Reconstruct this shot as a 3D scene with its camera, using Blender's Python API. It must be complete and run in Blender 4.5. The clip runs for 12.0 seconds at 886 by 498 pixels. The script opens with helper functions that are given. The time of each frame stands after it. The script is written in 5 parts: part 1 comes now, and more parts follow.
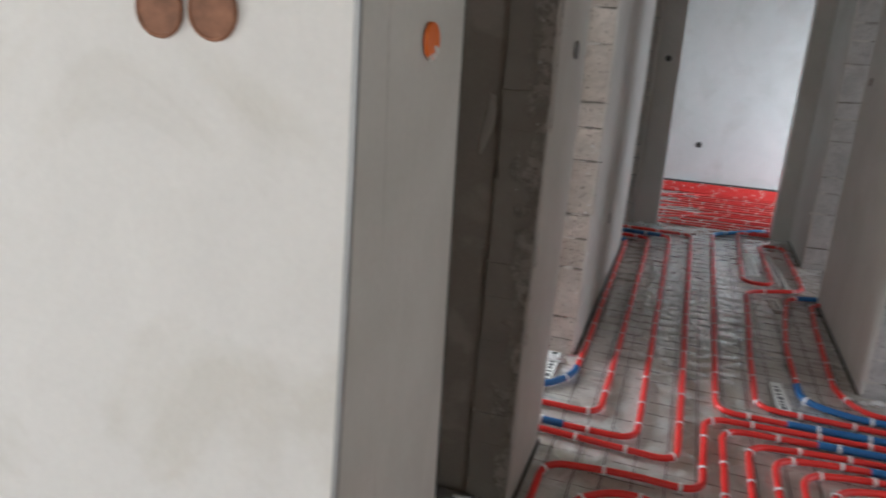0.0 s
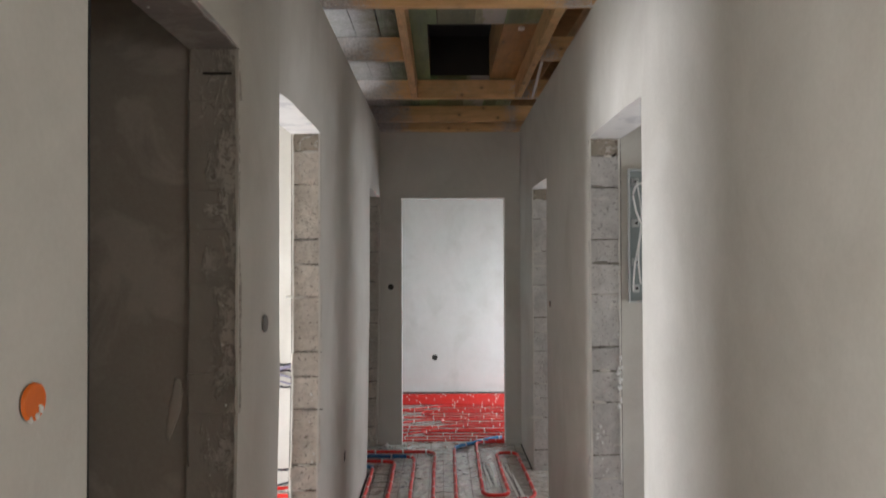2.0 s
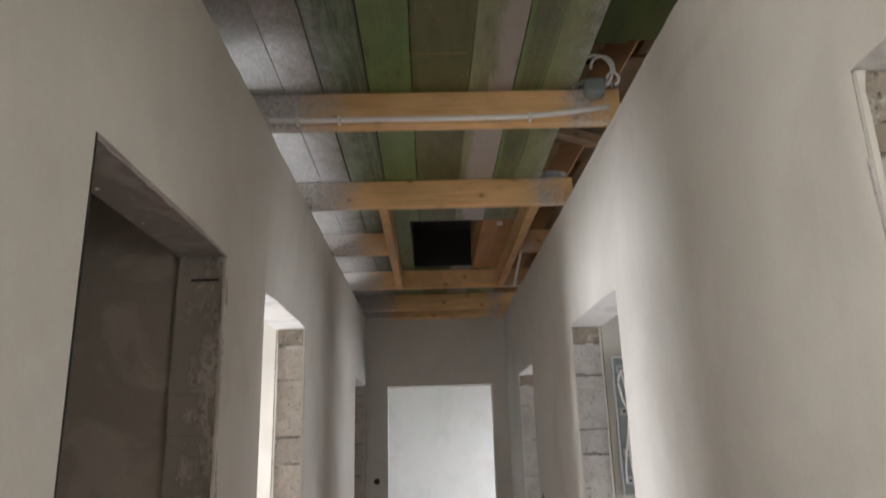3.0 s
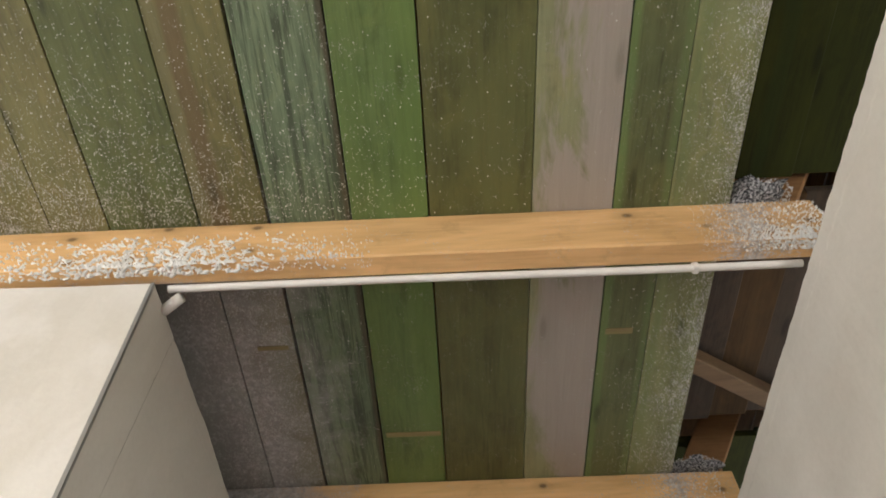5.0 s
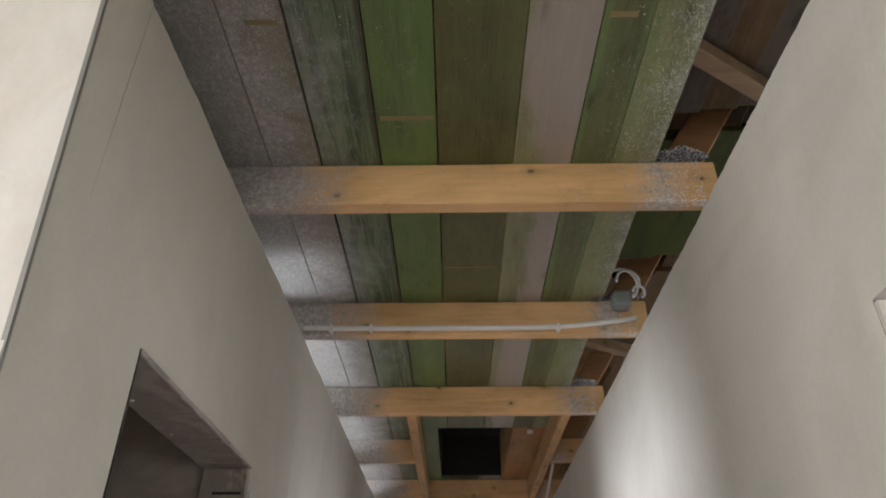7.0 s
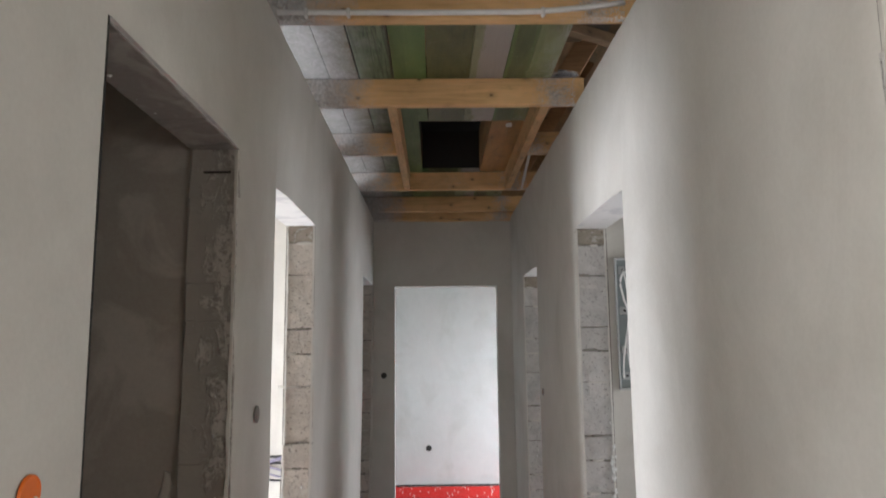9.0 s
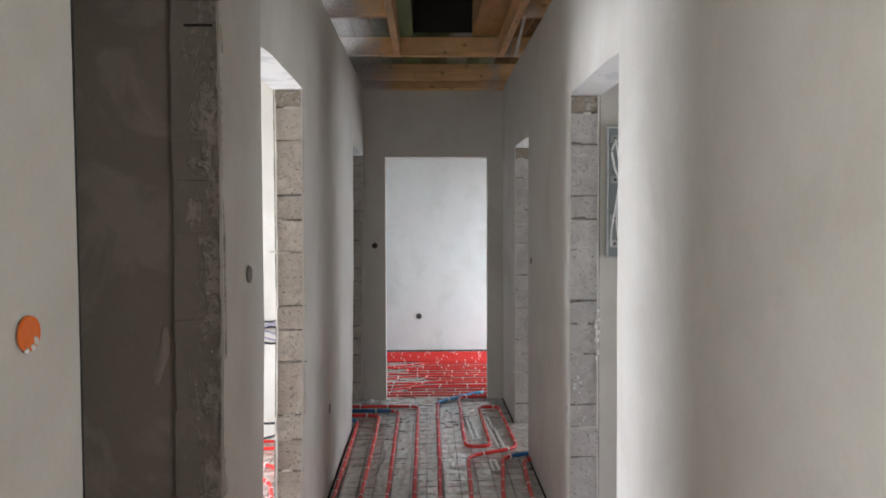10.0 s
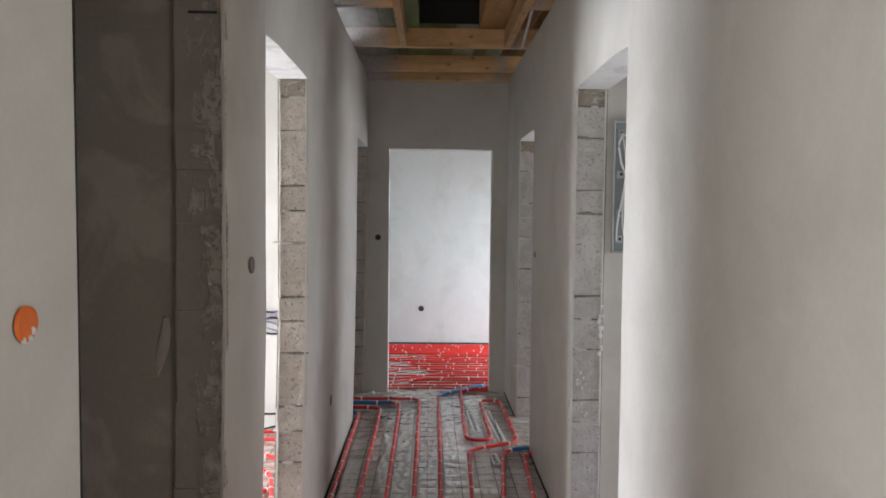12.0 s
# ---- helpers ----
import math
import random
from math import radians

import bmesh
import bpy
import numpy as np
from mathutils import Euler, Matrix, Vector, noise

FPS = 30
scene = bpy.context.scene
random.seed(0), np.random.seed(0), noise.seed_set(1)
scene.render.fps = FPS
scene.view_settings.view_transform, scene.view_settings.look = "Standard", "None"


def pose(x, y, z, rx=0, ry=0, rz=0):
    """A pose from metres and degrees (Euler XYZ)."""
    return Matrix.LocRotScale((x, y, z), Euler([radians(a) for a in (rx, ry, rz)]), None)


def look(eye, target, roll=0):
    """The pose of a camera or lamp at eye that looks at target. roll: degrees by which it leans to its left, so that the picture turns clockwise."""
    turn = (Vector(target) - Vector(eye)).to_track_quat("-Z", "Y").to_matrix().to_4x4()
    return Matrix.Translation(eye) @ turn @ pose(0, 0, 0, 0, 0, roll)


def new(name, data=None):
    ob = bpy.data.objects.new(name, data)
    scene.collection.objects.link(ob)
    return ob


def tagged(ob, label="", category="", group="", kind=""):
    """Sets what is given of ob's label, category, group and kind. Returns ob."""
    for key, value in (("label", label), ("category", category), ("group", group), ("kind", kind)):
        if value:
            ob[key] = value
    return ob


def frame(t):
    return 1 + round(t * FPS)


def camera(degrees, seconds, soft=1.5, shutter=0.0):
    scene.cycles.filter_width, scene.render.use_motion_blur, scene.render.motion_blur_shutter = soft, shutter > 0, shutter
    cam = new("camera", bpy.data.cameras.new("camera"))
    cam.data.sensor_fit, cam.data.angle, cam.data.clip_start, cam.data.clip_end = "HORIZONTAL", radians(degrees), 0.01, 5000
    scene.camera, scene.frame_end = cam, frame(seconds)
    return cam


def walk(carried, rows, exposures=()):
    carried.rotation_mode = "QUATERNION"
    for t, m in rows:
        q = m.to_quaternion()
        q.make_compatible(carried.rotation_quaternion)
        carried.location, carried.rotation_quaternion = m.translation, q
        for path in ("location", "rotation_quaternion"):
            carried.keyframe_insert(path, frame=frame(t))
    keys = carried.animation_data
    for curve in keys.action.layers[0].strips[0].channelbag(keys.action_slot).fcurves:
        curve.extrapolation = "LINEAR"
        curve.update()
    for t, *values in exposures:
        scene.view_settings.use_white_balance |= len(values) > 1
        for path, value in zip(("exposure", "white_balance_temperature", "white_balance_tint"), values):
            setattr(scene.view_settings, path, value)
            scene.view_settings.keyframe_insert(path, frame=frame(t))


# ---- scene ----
cam = camera(65.0, 12.0, soft=1.7, shutter=0.25)
PATH = [
    (0, (-0.259, 1.057, 1.404), (-0.879, 2.867, 0.823), 3.2),
    (0.2, (-0.253, 1.066, 1.404), (-0.622, 2.946, 0.834), 6.0),
    (0.5, (-0.238, 1.079, 1.424), (-0.263, 3.03, 0.987), 6.0),
    (0.7, (-0.194, 1.084, 1.445), (-0.074, 3.046, 1.074), 5.0),
    (1, (-0.146, 1.046, 1.497), (-0.006, 3.017, 1.19), 1.5),
    (1.5, (-0.111, 1.075, 1.54), (-0.081, 3.065, 1.342), 0.3),
    (2, (-0.078, 1.062, 1.578), (-0.073, 3.062, 1.607), -0.2),
    (2.5, (-0.07, 1.043, 1.602), (-0.048, 3.025, 1.869), -0.9),
    (3, (-0.058, 1.027, 1.618), (-0.012, 2.952, 2.159), -1.7),
    (3.3, (-0.061, 1.008, 1.623), (-0.028, 2.846, 2.411), -2.5),
    (3.5, (-0.066, 0.999, 1.643), (-0.042, 2.765, 2.582), -2.9),
    (3.7, (-0.070, 0.985, 1.665), (-0.053, 2.673, 2.740), -3.4),
    (5.3, (-0.044, 0.947, 1.668), (-0.099, 2.03, 3.349), 0.1),
    (5.5, (-0.042, 0.953, 1.669), (-0.109, 2.057, 3.335), 0.3),
    (6, (-0.060, 0.963, 1.676), (-0.120, 2.331, 3.135), -0.5),
    (6.5, (-0.062, 0.990, 1.648), (-0.094, 2.590, 2.846), -0.4),
    (6.7, (-0.059, 0.99, 1.644), (-0.088, 2.634, 2.782), -0.2),
    (8.3, (-0.069, 1.005, 1.624), (-0.096, 2.91, 2.232), 0.3),
    (8.5, (-0.066, 1.013, 1.616), (-0.078, 2.947, 2.123), -0.0),
    (9, (-0.063, 1.0, 1.584), (-0.041, 2.981, 1.861), -0.6),
    (9.5, (-0.058, 1.003, 1.565), (-0.017, 3.001, 1.625), -0.6),
    (10, (-0.063, 1.009, 1.547), (-0.016, 3.007, 1.468), -0.2),
    (10.5, (-0.059, 1.012, 1.541), (-0.013, 3.008, 1.412), 0.1),
    (11, (-0.064, 1.029, 1.544), (-0.022, 3.025, 1.42), 0.2),
    (11.5, (-0.064, 1.027, 1.547), (-0.027, 3.024, 1.438), 0.4),
    (12, (-0.067, 1.03, 1.549), (-0.028, 3.027, 1.448), 0.6),
]
EXPOSURES = [(0.0, -0.26, 5950, 10), (0.5, -0.12, 6200, 10), (0.7, -0.16, 6300, 10), (1.0, -0.15, 6400, 10), (1.5, -0.10, 6400, 10), (2.5, 0.05, 6450, 10), (3.5, 0.28, 6400, 10), (5.3, 0.42, 6650, 10), (6.5, 0.32, 6350, 10), (8.5, 0.20, 6250, 10), (9.5, 0.14, 6150, 10), (12.0, 0.15, 6150, 10)]
walk(cam, [(t, look(eye, target, roll)) for t, eye, target, roll in PATH], EXPOSURES)

# ---- world and light ----
world = bpy.data.worlds.new("overcast_sky")
scene.world = world
world.use_nodes = True
wn = world.node_tree
sky = wn.nodes.new("ShaderNodeTexSky")
sky.sky_type = "NISHITA"
sky.sun_disc = False
sky.sun_elevation, sky.sun_rotation = radians(40), radians(200)
wn.links.new(sky.outputs[0], wn.nodes["Background"].inputs[0])
wn.nodes["Background"].inputs[1].default_value = 0.12


def window_light(name, at, aim, w, h, watts, tint=(0.93, 0.97, 1.0)):
    """Daylight that comes in through one window opening."""
    d = bpy.data.lights.new(name, "AREA")
    d.shape, d.size, d.size_y, d.energy, d.color = "RECTANGLE", w, h, watts, tint
    ob = new(name, d)
    ob.matrix_world = look(at, aim)
    return ob


WARM = (1.0, 0.968, 0.92)
COOL = (0.95, 0.955, 0.98)
BLUISH = (0.87, 0.96, 1.0)
window_light("daylight_hall", (-1.6, -3.1, 1.5), (-1.2, 2.0, 0.9), 2.4, 1.9, 74, WARM)
window_light("daylight_hall_side", (-3.9, -0.3, 1.5), (0.6, 0.9, 0.6), 1.8, 1.5, 80, WARM)
window_light("daylight_left_room", (-3.5, 4.15, 1.08), (-1.0, 3.95, 0.72), 1.3, 1.6, 165, COOL)
window_light("daylight_corner_room", (-3.5, 6.95, 1.08), (-1.0, 6.6, 0.7), 1.2, 1.6, 128, COOL)
window_light("daylight_board_room", (3.4, 3.6, 1.08), (1.0, 3.7, 0.7), 1.1, 1.6, 36, COOL)
window_light("daylight_side_room", (3.4, 6.25, 1.08), (1.0, 6.0, 0.7), 1.3, 1.6, 54, COOL)
window_light("daylight_end_room", (2.5, 8.2, 0.95), (0.2, 8.3, -0.9), 1.5, 1.3, 96, BLUISH)
# Added source, no window known there; brightens the near left wall.
window_light("fill_near_room", (3.4, 0.3, 1.45), (0, 0.6, 1.2), 1.3, 1.4, 33, WARM)


# ---- materials ----
def nodes_of(name):
    m = bpy.data.materials.new(name)
    m.use_nodes = True
    t = m.node_tree
    return m, t, t.nodes["Principled BSDF"]


def add(t, kind, **inputs):
    n = t.nodes.new(kind)
    for k, v in inputs.items():
        n.inputs[k.replace("_", " ")].default_value = v
    return n


def ramp(t, fac, lo, hi, c0=(0, 0, 0, 1), c1=(1, 1, 1, 1)):
    n = t.nodes.new("ShaderNodeValToRGB")
    n.color_ramp.elements[0].position, n.color_ramp.elements[1].position = lo, hi
    n.color_ramp.elements[0].color, n.color_ramp.elements[1].color = c0, c1
    t.links.new(fac, n.inputs[0])
    return n.outputs[0]


def mix(t, fac, a, b, blend="MIX"):
    n = t.nodes.new("ShaderNodeMix")
    n.data_type, n.blend_type = "RGBA", blend
    for sock, v in ((0, fac), (6, a), (7, b)):
        if isinstance(v, (int, float)):
            n.inputs[sock].default_value = v
        elif isinstance(v, tuple):
            n.inputs[sock].default_value = (*v[:3], 1)
        else:
            t.links.new(v, n.inputs[sock])
    return n.outputs[2]


def calc(t, op, a, b=0.0, clamp=False):
    n = t.nodes.new("ShaderNodeMath")
    n.operation, n.use_clamp = op, clamp
    for i, v in enumerate((a, b)):
        if isinstance(v, (int, float)):
            n.inputs[i].default_value = v
        else:
            t.links.new(v, n.inputs[i])
    return n.outputs[0]


def place(t, scale=(1, 1, 1)):
    g = t.nodes.new("ShaderNodeNewGeometry")
    m = t.nodes.new("ShaderNodeMapping")
    m.inputs["Scale"].default_value = scale
    t.links.new(g.outputs["Position"], m.inputs[0])
    return m.outputs[0]


def noise_at(t, vec, scale, detail=4, rough=0.55, distort=0.0):
    n = add(t, "ShaderNodeTexNoise", Scale=scale, Detail=detail, Roughness=rough, Distortion=distort)
    t.links.new(vec, n.inputs["Vector"])
    return n.outputs[0]


def bump(t, bsdf, height, strength, distance=0.01, before=None):
    b = add(t, "ShaderNodeBump", Strength=strength, Distance=distance)
    t.links.new(height, b.inputs["Height"])
    if before is not None:
        t.links.new(before, b.inputs["Normal"])
    t.links.new(b.outputs[0], bsdf.inputs["Normal"])
    return b.outputs[0]


def plaster(name, c, stain, rough=0.78, stain_amount=0.55, cloud=(1.3, 0.44, 0.66)):
    m, t, b = nodes_of(name)
    p = place(t)
    big = ramp(t, noise_at(t, p, cloud[0], 5, 0.55, 0.9), cloud[1], cloud[2])
    mid = ramp(t, noise_at(t, p, 6.0, 4, 0.6, 0.8), 0.35, 0.75)
    fine = noise_at(t, p, 90, 3, 0.6)
    col = mix(t, calc(t, "MULTIPLY", big, stain_amount), c, stain)
    col = mix(t, calc(t, "MULTIPLY", mid, 0.22), col, tuple(v * 0.76 for v in c))
    trowel = ramp(t, noise_at(t, place(t, (2.2, 2.2, 0.9)), 1.7, 5, 0.65, 1.8), 0.50, 0.60)
    col = mix(t, calc(t, "MULTIPLY", trowel, 0.12), col, tuple(min(1, v * 1.18) for v in c))
    col = mix(t, 0.10, col, mix(t, fine, (0.25, 0.24, 0.22), (0.95, 0.94, 0.92)))
    t.links.new(col, b.inputs["Base Color"])
    b.inputs["Roughness"].default_value = rough
    n1 = bump(t, b, noise_at(t, p, 3.5, 3, 0.5), 0.25, 0.02)
    bump(t, b, noise_at(t, p, 60, 5, 0.65), 0.22, 0.003, n1)
    return m


def concrete(name, c, dark):
    m, t, b = nodes_of(name)
    p = place(t)
    info = t.nodes.new("ShaderNodeObjectInfo")
    big = ramp(t, noise_at(t, p, 9, 5, 0.65, 0.5), 0.35, 0.7)
    pits = ramp(t, noise_at(t, p, 75, 3, 0.62), 0.33, 0.41)
    smear = ramp(t, noise_at(t, p, 13, 5, 0.75, 1.4), 0.55, 0.66)
    col = mix(t, big, c, tuple(v * 0.64 for v in c))
    col = mix(t, calc(t, "MULTIPLY", info.outputs["Random"], 0.45), col, tuple(v * 0.72 for v in c))
    col = mix(t, calc(t, "MULTIPLY", smear, 0.6), col, (0.64, 0.62, 0.585))
    col = mix(t, pits, dark, col)
    t.links.new(col, b.inputs["Base Color"])
    b.inputs["Roughness"].default_value = 0.92
    n1 = bump(t, b, noise_at(t, p, 20, 6, 0.65, 0.8), 0.9, 0.018)
    n1 = bump(t, b, smear, 0.5, 0.006, n1)
    bump(t, b, pits, 0.6, 0.004, n1)
    return m


def timber(name, c0, c1, along="y", dust=0.0, weather=0.0, pale=None, rough=0.45, dust_left=-0.6, dust_right=0.5, knots=0.6, grainy=0.6, bands=()):
    """Sawn boards; dust is sprayed plaster that clings to the wood beside the walls."""
    m, t, b = nodes_of(name)
    stretch = {"x": (1.1, 22, 22), "y": (22, 1.1, 22), "z": (22, 22, 1.1)}[along]
    info = t.nodes.new("ShaderNodeObjectInfo")
    off = t.nodes.new("ShaderNodeVectorMath")
    off.operation = "ADD"
    t.links.new(place(t, stretch), off.inputs[0])
    t.links.new(calc(t, "MULTIPLY", info.outputs["Random"], 37.0), off.inputs[1])
    g = off.outputs[0]
    p = place(t)
    grain = noise_at(t, g, 1.6, 6, 0.62, 1.6)
    fine = noise_at(t, g, 7.0, 5, 0.6, 0.6)
    col = mix(t, ramp(t, grain, 0.32, 0.70), c0, c1)
    col = mix(t, calc(t, "MULTIPLY", ramp(t, fine, 0.48, 0.66), grainy), col, tuple(v * 0.5 for v in c0))
    tone = noise_at(t, place(t, (5, 5, 5) if along == "z" else {"x": (1.5, 6, 6), "y": (6, 1.5, 6)}[along]), 1.0, 4, 0.6, 0.8)
    col = mix(t, calc(t, "MULTIPLY", ramp(t, tone, 0.38, 0.62), 0.6), col, tuple(v * 1.35 for v in c1))
    col = mix(t, calc(t, "MULTIPLY", ramp(t, noise_at(t, p, 14, 5, 0.7, 0.5), 0.58, 0.72), 0.35), col, tuple(v * 0.5 for v in c0))
    if along == "y":
        blot = ramp(t, noise_at(t, place(t, (1, 0.55, 1)), 17, 6, 0.7, 1.2), 0.50, 0.68)
        col = mix(t, calc(t, "MULTIPLY", blot, 0.55), col, (c1[0] * 1.38, c1[1] * 1.22, c1[2] * 1.08))
        dark = ramp(t, noise_at(t, place(t, (1, 0.4, 1)), 9, 5, 0.7, 0.9), 0.56, 0.72)
        col = mix(t, calc(t, "MULTIPLY", dark, 0.5), col, tuple(v * 0.45 for v in c0))
    if weather:
        w = ramp(t, noise_at(t, g, 3.0, 5, 0.7, 1.0), 0.47, 0.59)
        col = mix(t, calc(t, "MULTIPLY", w, weather), col, tuple(v * 0.25 for v in c0))
    for centre, width, tint, amount in bands:
        bx = t.nodes.new("ShaderNodeSeparateXYZ")
        t.links.new(p, bx.inputs[0])
        away = calc(t, "ABSOLUTE", calc(t, "SUBTRACT", calc(t, "ADD", bx.outputs[0], calc(t, "MULTIPLY", calc(t, "SUBTRACT", noise_at(t, place(t, (1, 0.6, 1)), 5, 4, 0.6, 0.5), 0.5), width)), centre + 0.0))
        q = ramp(t, away, width * 0.35, width * 0.65, (1, 1, 1, 1), (0, 0, 0, 1))
        col = mix(t, calc(t, "MULTIPLY", q, amount), col, mix(t, grain, tuple(v * 0.75 for v in tint), tint))
    if pale is not None:
        ax = t.nodes.new("ShaderNodeSeparateXYZ")
        t.links.new(p, ax.inputs[0])
        q = ramp(t, calc(t, "ADD", noise_at(t, place(t, (4.5, 1.3, 4.5)), 1.4, 5, 0.65, 0.9), calc(t, "MULTIPLY", calc(t, "SUBTRACT", ax.outputs[0], 0.165), 2.6)), 0.44, 0.53)
        col = mix(t, q, col, mix(t, grain, tuple(v * 0.75 for v in pale), pale))
    # knots, laid out on the face of the board
    vor = add(t, "ShaderNodeTexVoronoi", Scale=1.0)
    vor.voronoi_dimensions = "2D"
    ps = t.nodes.new("ShaderNodeSeparateXYZ")
    t.links.new(p, ps.inputs[0])
    uv = t.nodes.new("ShaderNodeCombineXYZ")
    for i, (src, k) in enumerate({"x": ((0, 6.5), (2, 9.0)), "y": ((0, 8.0), (1, 2.0)), "z": ((0, 8.0), (2, 2.0))}[along]):
        t.links.new(calc(t, "ADD", calc(t, "MULTIPLY", ps.outputs[src], k), calc(t, "MULTIPLY", info.outputs["Random"], 19.0 + 7 * i)), uv.inputs[i])
    t.links.new(uv.outputs[0], vor.inputs["Vector"])
    knot = ramp(t, vor.outputs["Distance"], 0.035, 0.085, (1, 1, 1, 1), (0, 0, 0, 1))
    halo = ramp(t, vor.outputs["Distance"], 0.08, 0.24, (1, 1, 1, 1), (0, 0, 0, 1))
    cell = t.nodes.new("ShaderNodeSeparateColor")
    t.links.new(vor.outputs["Color"], cell.inputs[0])
    some = ramp(t, cell.outputs[0], 0.44, 0.48)
    knot, halo = calc(t, "MULTIPLY", knot, some), calc(t, "MULTIPLY", halo, some)
    col = mix(t, calc(t, "MULTIPLY", halo, 0.35 * knots), col, tuple(v * 0.6 for v in c0))
    col = mix(t, calc(t, "MULTIPLY", knot, knots), col, tuple(v * 0.3 for v in c0))
    if dust:
        sep = t.nodes.new("ShaderNodeSeparateXYZ")
        t.links.new(p, sep.inputs[0])
        # thickest at the corridor walls, thinning over thirty centimetres; a light spray over the hall
        from_left = calc(t, "SUBTRACT", 1.0, calc(t, "DIVIDE", calc(t, "ABSOLUTE", calc(t, "SUBTRACT", sep.outputs[0], dust_left)), 0.36), True)
        from_right = calc(t, "SUBTRACT", 1.0, calc(t, "DIVIDE", calc(t, "ABSOLUTE", calc(t, "SUBTRACT", sep.outputs[0], dust_right)), 0.15), True)
        inside = ramp(t, calc(t, "MULTIPLY", sep.outputs[1], 0.1), 0.168, 0.172)
        over = ramp(t, calc(t, "MULTIPLY", sep.outputs[1], 0.1), 0.138, 0.170)
        hall_side = calc(t, "MULTIPLY", calc(t, "SUBTRACT", -0.10, sep.outputs[0], True), over)
        hall_side = calc(t, "MULTIPLY", calc(t, "SUBTRACT", 1.0, inside), calc(t, "ADD", 0.06 * dust - 0.05, calc(t, "MULTIPLY", hall_side, 0.55)))
        if along == "x":
            hall_side = 0.0
        near = calc(t, "ADD", calc(t, "MULTIPLY", from_left, inside), calc(t, "MULTIPLY", from_right, 0.85))
        near = calc(t, "ADD", calc(t, "MULTIPLY", calc(t, "POWER", near, 1.25), dust), hall_side)
        speck = noise_at(t, place(t, (1.5, 0.75, 1.5) if along == "y" else (0.8, 1.5, 1.5)), 250, 4, 0.74, 0.3)
        patch = noise_at(t, p, 9, 5, 0.7, 0.6)
        level = calc(t, "ADD", calc(t, "MULTIPLY", near, 0.29), calc(t, "MULTIPLY", calc(t, "SUBTRACT", patch, 0.5), 0.40))
        haze = calc(t, "MULTIPLY", ramp(t, calc(t, "ADD", calc(t, "MULTIPLY", from_left, inside), calc(t, "SUBTRACT", patch, 0.5)), 0.20, 0.75), 0.68)
        col = mix(t, haze, col, (0.43, 0.425, 0.435))
        mask = ramp(t, calc(t, "ADD", speck, level), 0.645, 0.685)
        col = mix(t, calc(t, "MULTIPLY", mask, 0.9), col, mix(t, ramp(t, noise_at(t, p, 75, 4, 0.7), 0.40, 0.62), (0.33, 0.325, 0.335), (0.62, 0.62, 0.63)))
    t.links.new(col, b.inputs["Base Color"])
    b.inputs["Roughness"].default_value = rough
    n1 = bump(t, b, fine, 0.25, 0.004)
    if dust:
        bump(t, b, mask, 0.5, 0.004, n1)
    return m


def plain(name, c, rough=0.5, metal=0.0, vary=0.15, scale=30, bump_by=0.1, coat=0.0):
    m, t, b = nodes_of(name)
    p = place(t)
    n = noise_at(t, p, scale, 4, 0.6)
    t.links.new(mix(t, n, tuple(v * (1 - vary) for v in c), tuple(min(1, v * (1 + vary)) for v in c)), b.inputs["Base Color"])
    b.inputs["Roughness"].default_value, b.inputs["Metallic"].default_value = rough, metal
    b.inputs["Coat Weight"].default_value = coat
    bump(t, b, noise_at(t, p, scale * 2, 3, 0.6), bump_by, 0.003)
    return m


